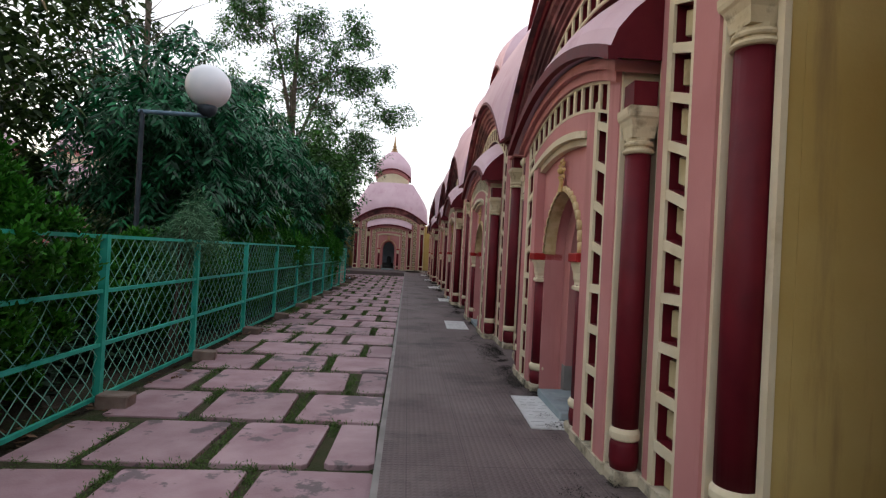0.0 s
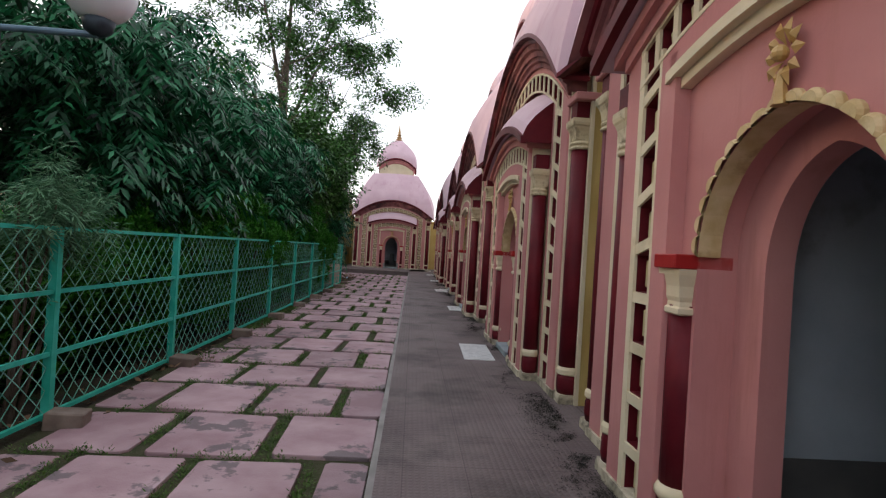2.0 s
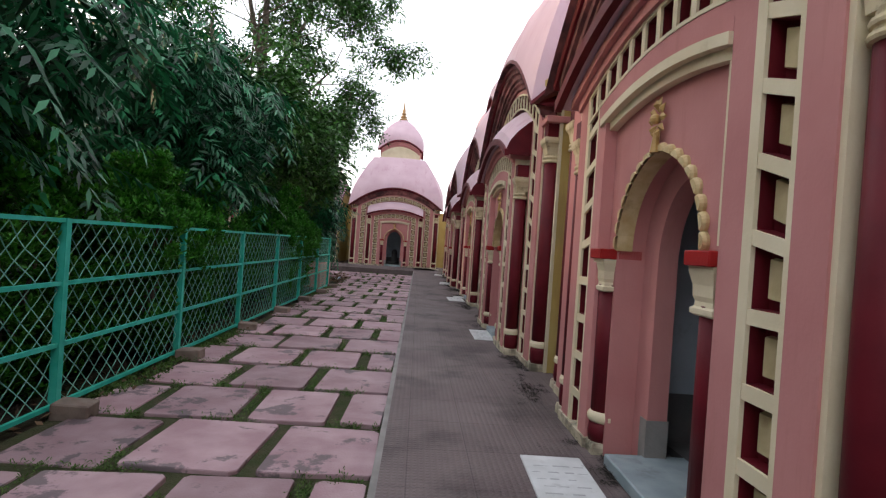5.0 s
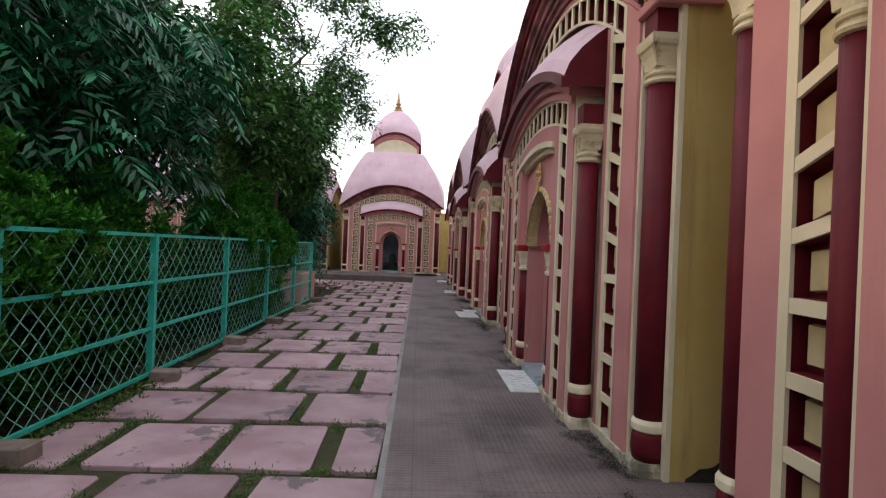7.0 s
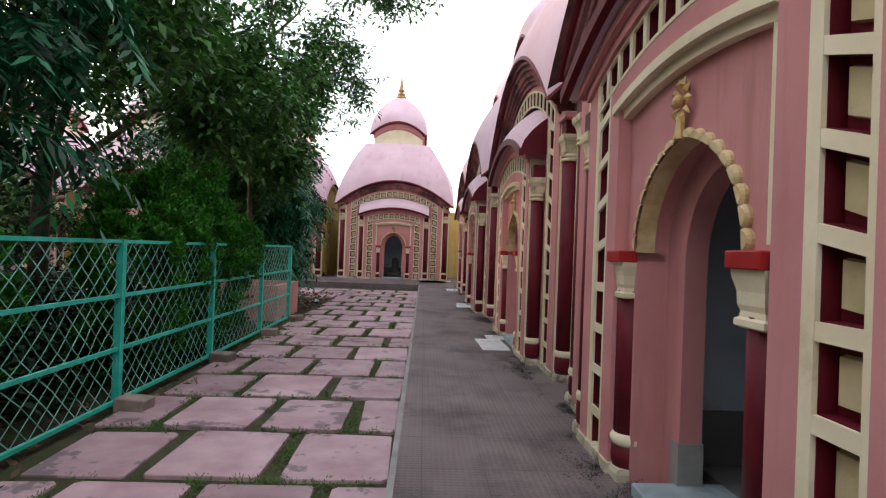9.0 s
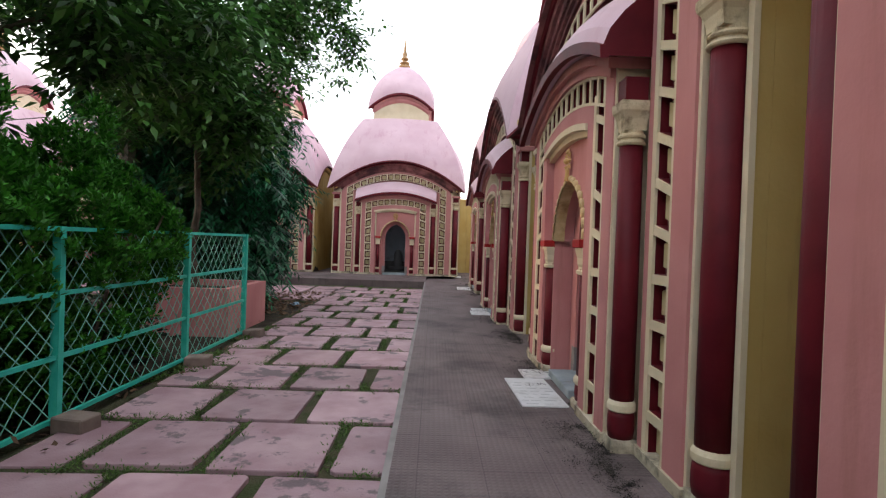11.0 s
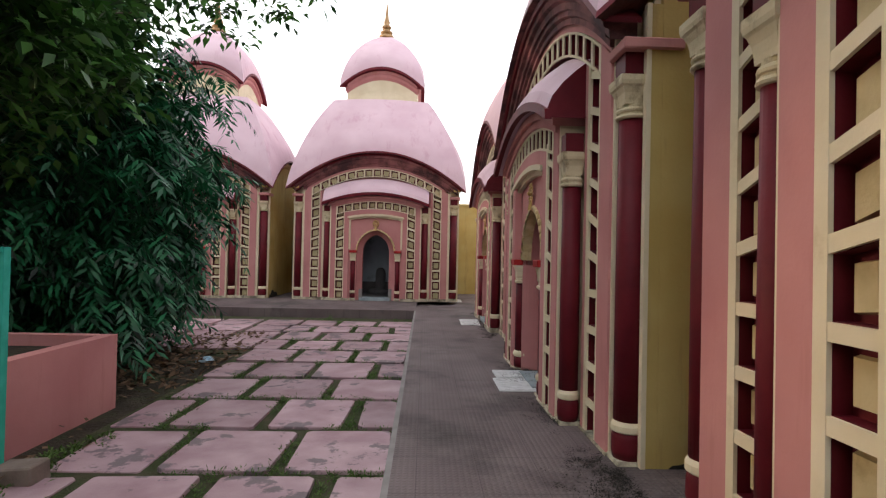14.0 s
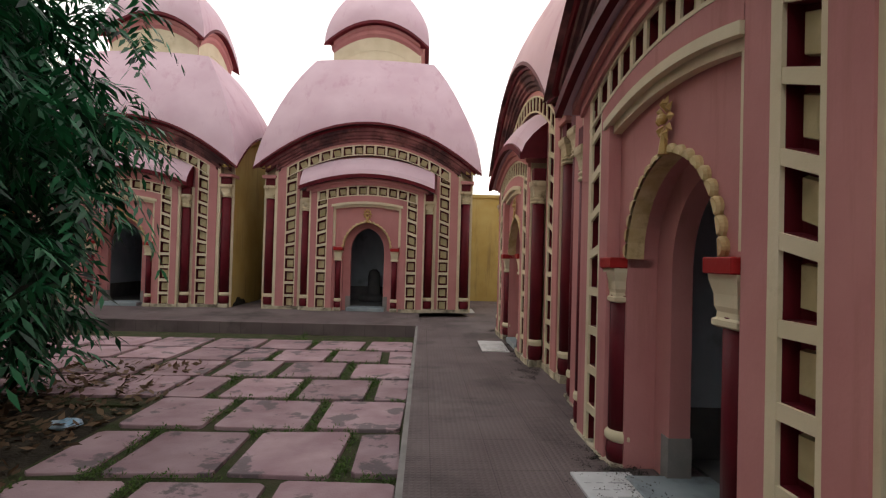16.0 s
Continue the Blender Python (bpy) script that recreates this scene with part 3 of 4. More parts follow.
    # curved roofs
    def chala(nm, h0, h1, zm0, zm1, sag0, sag1, power, depth=0.94, n=20, tiers=10, thick=0.055):
        bm = bmesh.new()
        rings = []
        for j in range(tiers + 1):
            t = j / tiers
            h = h0 + (h1 - h0) * t ** power
            zm = zm0 + (zm1 - zm0) * t
            sg = (sag0 * (1 - t) ** 1.0 + sag1 * t)
            ring = []
            for side in range(4):
                for i in range(n):
                    u = -h + 2 * h * i / n
                    z = zm - sg * u * u
                    p = ((u, -h), (h, u), (-u, h), (-h, -u))[side]
                    ring.append((p[0], MID + depth * p[1], z))
            rings.append(ring)
        lip = [((x) * (1 + 0.012 / h0), MID + (y - MID) * (1 + 0.012 / h0), z - thick) for x, y, z in rings[0]]
        allr = [lip] + rings
        vs = [[bm.verts.new(p) for p in r] for r in allr]
        k = len(vs[0])
        for p, q in zip(vs, vs[1:]):
            for i in range(k):
                bm.faces.new((p[i], p[(i + 1) % k], q[(i + 1) % k], q[i]))
        c = bm.verts.new((0, MID, zm1 + 0.03))
        for i in range(k):
            bm.faces.new((vs[-1][i], vs[-1][(i + 1) % k], c))
        c2 = bm.verts.new((0, MID, zm0 - 0.1))
        for i in range(k):
            bm.faces.new((vs[0][(i + 1) % k], vs[0][i], c2))
        ob = part(nm, bm, [ROOF, RED, DARK_MAROON], T, "lilac-pink plastered curved roof", smooth=False)
        for p in ob.data.polygons:
            if p.index < k:
                p.material_index = 1
            # downward-facing faces take the dark maroon plaster
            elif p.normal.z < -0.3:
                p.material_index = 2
            else:
                p.use_smooth = True
        ob.data.set_sharp_from_angle(angle=radians(30))
        return ob

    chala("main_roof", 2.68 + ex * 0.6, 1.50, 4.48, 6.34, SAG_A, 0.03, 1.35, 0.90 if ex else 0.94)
    part("neck", stack(bmesh.new(), [(1.12, 1.12, 6.3), (1.12, 1.12, 6.95)], 0, MID), CREAM, T, "cream neck between the two roofs")
    dU = lambda u: 0.36 * u * u
    for k in range(4):
        bm = sweep(bmesh.new(), [(0.0, 7.04), (-0.06, 7.12), (-0.06, 7.20), (-0.10, 7.24), (-0.10, 7.32), (0.15, 7.32), (0.15, 6.7), (0.0, 6.7)], -1.12, 1.12, dU, 16)
        ob = part("upper_cornice", bm, [CREAM, PINK], T, "cream wall and pink cornice of the upper storey")
        for p in ob.data.polygons:
            if p.center.z + 0.36 * p.center.x ** 2 > 7.06:
                p.material_index = 1
        ob.matrix_basis = Matrix.Translation((0, MID, 0)) @ Matrix.Rotation(k * math.pi / 2, 4, "Z") @ Matrix.Translation((0, -1.13, 0))
    # rounded upper roof
    bm = bmesh.new()
    rings = []
    n, tiers = 14, 12
    for j in range(tiers + 1):
        t = j / tiers
        h = 1.34 * (1 - t ** 1.7) + 0.05 * t
        zm = 7.42 + (8.92 - 7.42) * t ** 0.92
        sg = 0.36 * (1 - t) ** 0.7
        ring = []
        for side in range(4):
            for i in range(n):
                u = -h + 2 * h * i / n
                p = ((u, -h), (h, u), (-u, h), (-h, -u))[side]
                ring.append((p[0], MID + p[1], zm - sg * u * u))
        rings.append(ring)
    lip = [(x * 1.01, MID + (y - MID) * 1.01, z - 0.08) for x, y, z in rings[0]]
    vs = [[bm.verts.new(p) for p in r] for r in [lip] + rings]
    k = len(vs[0])
    for p, q in zip(vs, vs[1:]):
        for i in range(k):
            bm.faces.new((p[i], p[(i + 1) % k], q[(i + 1) % k], q[i]))
    c = bm.verts.new((0, MID, 8.98))
    c2 = bm.verts.new((0, MID, 7.3))
    for i in range(k):
        bm.faces.new((vs[-1][i], vs[-1][(i + 1) % k], c))
        bm.faces.new((vs[0][(i + 1) % k], vs[0][i], c2))
    up = part("upper_roof", bm, [ROOF, RED], T, "lilac-pink domed upper roof")
    for p in up.data.polygons:
        if p.index < k or p.normal.z < -0.3:
            p.material_index = 1
        else:
            p.use_smooth = True
    up.data.set_sharp_from_angle(angle=radians(35))
    bm = lathe(bmesh.new(), [(0.25, 8.82), (0.26, 8.92), (0.15, 8.94), (0.13, 8.98), (0.21, 9.02), (0.21, 9.07), (0.11, 9.1), (0.10, 9.16), (0.17, 9.2), (0.16, 9.27), (0.08, 9.31), (0.11, 9.41), (0.07, 9.53), (0.018, 10.04)], 0, MID, 12)
    part("finial", bm, BRONZE, T, "tiered gold-brown pot finial", smooth=True)
    return T


PITCH = 5.957
ROW_X, ROW_Y0 = 1.335, 5.225
END_X, END_Y = -1.45, 39.05
# each row temple stands a little out of line and out of step: x and y offsets
OFFSET = {-1: (0.0, -0.2), 1: (-0.005, -0.02), 2: (-0.08, 0.0), 3: (0.005, 0.06), 4: (-0.10, 0.1)}
temple = build_temple("temple", pose(ROW_X, ROW_Y0 - 0.04, 0, 0, 0, -90), ROW_FRONT)
tagged(temple, "pink two-tiered temple with dark red columns and cream ladders", "temple", "row of curved-roof temples")
# -3 and -2 stay unseen, added to close off light behind the start
for k in (-3, -2, -1, 1, 2, 3, 4, 5):
    ox, oy = OFFSET.get(k, (0.0, 0.0))
    copy_thing(temple, pose(ROW_X + ox, ROW_Y0 + k * PITCH + oy, -0.06 if k == 4 else 0, 0, 0, -90))
end_temple = build_temple("temple", pose(END_X, END_Y, 0.1), END_FRONT)
tagged(end_temple, "pink two-tiered temple with cream neck at the courtyard end", "temple", "end row of temples")
for k in range(1, 6):
    copy_thing(end_temple, pose(END_X - k * 5.74, END_Y, 0.1))

# ---- ground, path, platform ----
bm = bmesh.new()
v = [bm.verts.new(p) for p in ((-2000, -2000, -0.26), (2000, -2000, -0.26), (2000, 2000, -0.26), (-2000, 2000, -0.26))]
bm.faces.new(v)
tagged(link("ground", bm, SOIL), "bare dark soil with weeds and moss", "ground", kind="structure")


def path_material():
    m = material("ribbed_concrete", (0.125, 0.094, 0.095), (0.18, 0.142, 0.14), 1.1, 0.65, 60, 0.6, dirt=(0.04, 0.034, 0.032), dirt_scale=0.9, dirt_cut=0.5)
    n, l = m.node_tree.nodes, m.node_tree.links
    g = n.new("ShaderNodeNewGeometry")
    sep = n.new("ShaderNodeSeparateXYZ")
    l.new(g.outputs["Position"], sep.inputs[0])
    hs = []
    for ax, k in ((0, 150.0), (1, 150.0)):
        mu = n.new("ShaderNodeMath")
        mu.operation = "MULTIPLY"
        mu.inputs[1].default_value = k
        l.new(sep.outputs[ax], mu.inputs[0])
        si = n.new("ShaderNodeMath")
        si.operation = "SINE"
        l.new(mu.outputs[0], si.inputs[0])
        hs.append(si)
    ad = n.new("ShaderNodeMath")
    ad.operation = "MINIMUM"
    l.new(hs[0].outputs[0], ad.inputs[0])
    l.new(hs[1].outputs[0], ad.inputs[1])
    br = n.new("ShaderNodeTexBrick")
    br.offset = 0.0
    br.inputs["Scale"].default_value = 1.0
    br.inputs["Brick Width"].default_value = 0.42
    br.inputs["Row Height"].default_value = 0.62
    br.inputs["Mortar Size"].default_value = 0.006
    br.inputs["Mortar Smooth"].default_value = 0.6
    br.inputs["Color1"].default_value = (1, 1, 1, 1)
    br.inputs["Color2"].default_value = (0.9, 0.9, 0.9, 1)
    br.inputs["Mortar"].default_value = (0.55, 0.53, 0.52, 1)
    l.new(g.outputs["Position"], br.inputs["Vector"])
    mb = n.new("ShaderNodeMixRGB")
    mb.blend_type = "MULTIPLY"
    mb.inputs[0].default_value = 0.75
    src = n["Principled BSDF"].inputs["Base Color"].links[0].from_socket
    l.new(src, mb.inputs[1])
    l.new(br.outputs["Color"], mb.inputs[2])
    l.new(mb.outputs[0], n["Principled BSDF"].inputs["Base Color"])
    old = [q for q in n if q.type == "BUMP"][0]
    b2 = n.new("ShaderNodeBump")
    b2.inputs["Strength"].default_value = 0.9
    b2.inputs["Distance"].default_value = 0.003
    l.new(ad.outputs[0], b2.inputs["Height"])
    l.new(old.outputs[0], b2.inputs["Normal"])
    l.new(b2.outputs[0], n["Principled BSDF"].inputs["Normal"])
    return m


PATH = path_material()
tagged(link("pavement", boxes((-0.17, 6.84, -21.9, 44.5, -0.6, 0.0)), PATH), "grey ribbed concrete walkway in front of the temples", "walkway", kind="structure")
tagged(link("kerb", boxes((-0.215, -0.17, -21.9, 37.4, -0.6, -0.004)), CEMENT), "pale cement edge of the walkway", "kerb", kind="structure")
bm = bmesh.new()
v = [bm.verts.new(p) for p in ((-33.9, 37.4, -0.6), (-0.17, 37.4, -0.6), (-0.17, 37.4, 0.0), (-33.9, 37.4, 0.0), (-33.9, 39.0, 0.1), (-0.17, 39.0, 0.1), (-33.9, 44.5, 0.1), (-0.17, 44.5, 0.1))]
for f in ((0, 1, 2, 3), (3, 2, 5, 4), (4, 5, 7, 6), (1, 7, 5, 2)):
    bm.faces.new([v[i] for i in f])
tagged(link("platform", bm, PATH), "dark concrete platform under the end temples", "platform", kind="structure")
# east, south and west walls are additions that block low sky light
tagged(link("light_block_east", boxes((6.85, 7.15, -22, 45, -0.6, 4.2), (6.8, 7.2, -22, 45, 4.2, 4.3)), YELLOW), "added yellow wall blocking light behind the row of temples", "wall", kind="structure")
tagged(link("light_block_south", boxes((-34, 6.85, -22.3, -22, -0.6, 4.2)), YELLOW), "added unseen yellow wall blocking light at the near end", "wall", kind="structure")
tagged(link("light_block_west", boxes((-34.3, -34, -22.3, 45, -0.6, 4.2)), YELLOW), "added yellow wall blocking low light beyond the garden", "wall", kind="structure")
tagged(link("wall_north", boxes((-34, 9, 44.6, 44.95, -0.6, 3.5), (-34, 9, 44.55, 45.0, 3.5, 3.6)), YELLOW), "yellow boundary wall behind the temples", "wall", kind="structure")

# ---- fence ----
FX = -3.05
posts = [0.87 + 2.375 * k for k in range(-2, 12)]
posts[-1] = 26.75
posts[-2] = 24.62
fence = empty("fence", pose(FX, 0, -0.2), "teal green steel fence with chain-link netting", "fence")
psrc = None
for y in posts:
    if psrc is None:
        bm = boxes((-0.035, 0.035, -0.03, -0.02, 0, 1.66), (0.025, 0.035, -0.0199, 0.035, 0, 1.66))
        psrc = part("post", bm, FENCE, fence)
        psrc.matrix_basis = pose(0, y, 0)
    else:
        share("post", psrc, fence, pose(0, y, 0))
for a, b in zip(posts, posts[1:]):
    for z in (0.05, 0.57, 1.10, 1.64):
        part("rail", boxes((-0.015, 0.02, a + 0.03, b - 0.03, z - 0.018, z + 0.018)), FENCE, fence)
    bm = bmesh.new()
    L, Hh, q = b - a, 1.58, 0.195
    k = -int(Hh / q)
    while k * q < L:
        for sgn in (0, 1):
            s0, s1 = max(k * q, 0), min(k * q + Hh, L)
            if s1 > s0:
                z0, z1 = s0 - k * q, s1 - k * q
                if sgn:
                    z0, z1 = Hh - z0, Hh - z1
                pts = []
                for i in range(10):
                    f = i / 9
                    y, z = a + s0 + (s1 - s0) * f, 0.05 + z0 + (z1 - z0) * f
                    sag = math.sin(math.pi * f) * 0.06
                    pts.append((-0.02 + 0.004 * sgn + 0.03 * noise.noise((y * 1.1, z * 1.1, 2.0)), min(max(y + sag * noise.noise((y * 2, z * 2, 5.0)), a), b), z + sag * noise.noise((y * 2, z * 2, 9.0)) - 0.4 * sag))
                for p, q2 in zip(pts, pts[1:]):
                    tube(bm, p, q2, 0.0052, n=3)
        k += 1
    part("netting", bm, WIRE, fence, "green chain-link netting")
for i, y in enumerate(posts):
    tagged(link("brick", boxes((-0.16, 0.14, -0.11, 0.11, -0.1, 0.1)), BRICK, bevel=0.012), "worn grey brick at the foot of a fence post", "brick", "bricks along the fence").matrix_world = pose(FX + 0.2, y - 0.02, -0.2, random.uniform(-3, 3), random.uniform(-4, 4), random.uniform(-12, 12))

# ---- globe lamp ----
lamp = empty("globe_lamp", pose(-4.38, 8.96, -0.25), "street lamp with white opal globe on a steel arm", "street lamp")
bm = bmesh.new()
tube(bm, (0, 0, 0), (0, 0, 3.72), 0.045, 0.04, 10)
part("pole", bm, IRON, lamp, "dark iron pole")
bm = bmesh.new()
tube(bm, (-0.06, 0, 3.70), (1.0, 0, 3.70), 0.035, 0.035, 10)
part("arm", bm, STEEL, lamp, "blue-grey arm")
part("collar", lathe(bmesh.new(), [(0.05, 3.68), (0.13, 3.74), (0.16, 3.84), (0.13, 3.86)], 1.0, 0, 16), IRON, lamp, "dark fitting", smooth=True)
bm = bmesh.new()
bmesh.ops.create_uvsphere(bm, u_segments=32, v_segments=20, radius=0.345, matrix=Matrix.Translation((1.0, 0, 4.16)))
part("globe", bm, GLOBE, lamp, "white opal globe", smooth=True)


# ---- foliage ----
def leaves(name, centres, mat, size, width, per, spread, droop, seed, parent=None, fold=0.25):
    """Sprays of pointed leaves round the given centres, as one mesh."""
    rng = np.random.default_rng(seed)
    c = np.repeat(np.asarray(centres), per, axis=0)
    n = len(c)
    az = rng.uniform(0, 2 * np.pi, n)
    el = rng.normal(-droop, 0.35, n)
    w = np.stack([np.cos(az) * np.cos(el), np.sin(az) * np.cos(el), np.sin(el)], 1)
    L = size * rng.uniform(0.6, 1.25, n)[:, None]
    base = c + w * spread * rng.uniform(0, 1, n)[:, None] + rng.normal(0, spread * 0.25, (n, 3))
    side = np.cross(w, np.array([0, 0, 1.0]) + rng.normal(0, 0.35, (n, 3)))
    side /= np.linalg.norm(side, axis=1)[:, None]
    down = np.array([0, 0, -1.0])
    mid = base + w * L * 0.5
    tip = base + w * L + down * L * fold
    a, b = mid + side * width / 2, mid - side * width / 2
    vs = np.stack([base, a, tip, b], 1).reshape(-1, 3)
    me = bpy.data.meshes.new(name)
    me.vertices.add(4 * n)
    me.vertices.foreach_set("co", vs.ravel())
    me.loops.add(4 * n)
    me.loops.foreach_set("vertex_index", np.arange(4 * n))
    me.polygons.add(n)
    me.polygons.foreach_set("loop_start", np.arange(n) * 4)
    me.update(calc_edges=True)
    me.materials.append(mat)
    ob = new(name, me)
    ob.parent = parent
    return ob


def fronds(name, centres, mat, seed, parent=None, pairs=6, length=0.66, leaf=0.29, width=0.056):
    """Feathered leaves: paired leaflets along drooping stalks, as one mesh."""
    rng = np.random.default_rng(seed)
    c = np.asarray(centres)
    n = len(c)
    az = rng.uniform(0, 2 * np.pi, n)
    el = rng.normal(0.05, 0.4, n)
    w = np.stack([np.cos(az) * np.cos(el), np.sin(az) * np.cos(el), np.sin(el)], 1)
    side = np.cross(w, np.array([0, 0, 1.0]) + rng.normal(0, 0.3, (n, 3)))
    side /= np.linalg.norm(side, axis=1)[:, None]
    L = length * rng.uniform(0.65, 1.2, n)[:, None]
    sagging = rng.uniform(0.35, 0.95, n)[:, None]
    down = np.array([0, 0, -1.0])
    quads = []
    for k in range(pairs):
        s = 0.12 + 0.88 * (k + 0.5) / pairs
        base = c + w * L * s + down * sagging * L * s * s
        tan = w + down * 2 * sagging * s
        tan /= np.linalg.norm(tan, axis=1)[:, None]
        for sg in (-1, 1):
            ll = leaf * (1.05 - 0.35 * s) * rng.uniform(0.75, 1.2, n)[:, None]
            d = side * sg * 0.78 + tan * 0.62 + down * rng.uniform(0.05, 0.5, n)[:, None]
            d /= np.linalg.norm(d, axis=1)[:, None]
            nrm = np.cross(side, tan)
            p = np.cross(nrm, d) + rng.normal(0, 0.25, (n, 3))
            p /= np.linalg.norm(p, axis=1)[:, None]
            mid = base + d * ll * 0.45
            quads.append(np.stack([base, mid + p * width / 2, base + d * ll + down * ll * 0.12, mid - p * width / 2], 1))
    vs = np.concatenate(quads).reshape(-1, 3)
    m = len(vs)
    me = bpy.data.meshes.new(name)
    me.vertices.add(m)
    me.vertices.foreach_set("co", vs.ravel())
    me.loops.add(m)
    me.loops.foreach_set("vertex_index", np.arange(m))
    me.polygons.add(m // 4)
    me.polygons.foreach_set("loop_start", np.arange(m // 4) * 4)
    me.update(calc_edges=True)
    me.materials.append(mat)
    ob = new(name, me)
    ob.parent = parent
    return ob


def blob(rng, centre, radii, count, inner=0.55, clump=12, sigma=0.2):
    """Points in clumps over the outer shell of an ellipsoid with an uneven outline."""
    k = max(1, count // clump)
    d = rng.normal(0, 1, (k, 3))
    d /= np.linalg.norm(d, axis=1)[:, None]
    lump = 1 + 0.22 * np.sin(3.1 * d[:, 0] * 2 + centre[0]) * np.cos(2.7 * d[:, 1] * 2 + centre[1]) + 0.12 * np.sin(7 * d[:, 2] + centre[1])
    r = (inner + (1 - inner) * rng.uniform(0, 1, k)) * lump
    c = np.asarray(centre) + d * r[:, None] * np.asarray(radii)
    c = np.repeat(c, clump, axis=0)
    return c + rng.normal(0, 1, c.shape) * np.array([sigma, sigma, sigma * 1.3])


def tree(x, y, height, blobs, mat, size, width, per, spread, droop, seed, label, trunk_r=0.16, lean=(0, 0)):
    rng = np.random.default_rng(seed)
    t = empty("tree", pose(x, y, -0.3), label, "tree", "trees in the garden")
    bm = bmesh.new()
    p = Vector((0, 0, 0))
    steps = 7
    prev_r = trunk_r
    top = None
    for k in range(steps):
        f = (k + 1) / steps
        q = Vector((lean[0] * f + rng.normal(0, 0.05), lean[1] * f + rng.normal(0, 0.05), height * f))
        r = trunk_r * (1 - 0.75 * f)
        tube(bm, p, q, prev_r, r, 9)
        p, prev_r = q, r
    for bc, br, cnt in blobs:
        z0 = min(height * 0.9, max(0.8, (bc[2]) * 0.55))
        a = Vector((lean[0] * z0 / height, lean[1] * z0 / height, z0))
        b = Vector(bc)
        m1 = a.lerp(b, 0.5) + Vector((0, 0, 0.25))
        tube(bm, a, m1, trunk_r * 0.45, trunk_r * 0.3, 7)
        tube(bm, m1, b, trunk_r * 0.3, trunk_r * 0.08, 7)
        for j in range(5):
            e = b + Vector(rng.normal(0, 0.45, 3) * np.asarray(br))
            tube(bm, m1.lerp(b, 0.3 + 0.14 * j), e, trunk_r * 0.13, 0.01, 5)
    part("trunk", bm, BARK, t, "grey-brown trunk and limbs")
    if droop > 0.5:
        pts = np.concatenate([blob(rng, bc, br, int(cnt * 1.5), 0.75, 5, 0.14) for bc, br, cnt in blobs] + [blob(rng, bc, br, int(cnt * 0.9), 0.15, 3, 0.2) for bc, br, cnt in blobs])
        fronds("crown", pts, mat, seed + 1, t)
        return t
    pts = np.concatenate([blob(rng, bc, br, cnt, 0.45, 16, 0.26) for bc, br, cnt in blobs])
    leaves("crown", pts, mat, size, width, per, spread, droop, seed + 1, t)
    return t


DROOP = dict(mat=LEAF_DARK, size=0.25, width=0.08, per=20, spread=0.22, droop=0.7)
BROAD = dict(mat=LEAF_MID, size=0.18, width=0.085, per=20, spread=0.30, droop=0.2)
FARLEAF = dict(mat=LEAF_BACK, size=0.24, width=0.11, per=15, spread=0.42, droop=0.2)
tree(-5.7, 12.6, 6.0, [((0.8, 0, 3.5), (1.8, 2.1, 1.8), 560), ((0.3, -0.3, 5.0), (1.6, 1.7, 1.4), 70), ((0.7, -1.7, 3.6), (1.4, 1.4, 1.5), 200)], seed=11, label="dense dark tree with long drooping leaves behind the fence", **DROOP)
tree(-5.8, 18.4, 6.5, [((1.1, 0, 3.8), (1.6, 1.9, 1.7), 520), ((0.6, 0.5, 5.2), (1.8, 2.2, 1.5), 70)], seed=21, label="dense dark tree with long drooping leaves behind the fence", **DROOP)
tree(-6.0, 23.0, 7.5, [((0.4, 0, 3.8), (2.2, 2.8, 2.0), 200), ((0.6, -0.4, 6.2), (2.5, 3.0, 1.9), 150), ((2.2, 1.6, 4.7), (1.2, 1.7, 1.0), 260), ((1.9, -1.5, 4.9), (1.2, 1.5, 1.0), 220)], seed=31, label="leafy green tree behind the fence", **BROAD)
tree(-6.7, 31.5, 8.5, [((1.4, -0.4, 2.6), (1.8, 2.1, 1.9), 800), ((0.6, 0.2, 4.5), (2.4, 2.6, 1.7), 620), ((1.3, -0.5, 1.3), (1.6, 1.7, 1.0), 420)], seed=41, label="dark tree with drooping leaves beside the planter", trunk_r=0.22, **DROOP)
tree(-6.5, 29.5, 14.0, [((2.6, 1.5, 9.0), (3.0, 3.0, 2.2), 300), ((0, -1, 10), (3.4, 3.4, 2.4), 240), ((0.4, -3, 7.2), (2.6, 2.6, 2.0), 200), ((3.4, 0.8, 6.8), (1.6, 2.0, 1.2), 220), ((2.0, 1.5, 12.2), (3.2, 3.0, 2.2), 480), ((-1.5, 0, 14.0), (3.4, 3.2, 2.0), 420)], seed=51, label="tall leafy tree with open crown", trunk_r=0.26, **BROAD)
tree(-4.4, 28.0, 5.2, [((-0.2, 0.6, 4.6), (1.6, 2.0, 1.4), 330), ((0.3, -1.0, 4.4), (1.3, 1.4, 1.2), 230), ((-0.8, -0.4, 5.8), (1.6, 1.8, 1.1), 260)], seed=91, label="leafy tree growing from the pink planter", trunk_r=0.09, **BROAD)
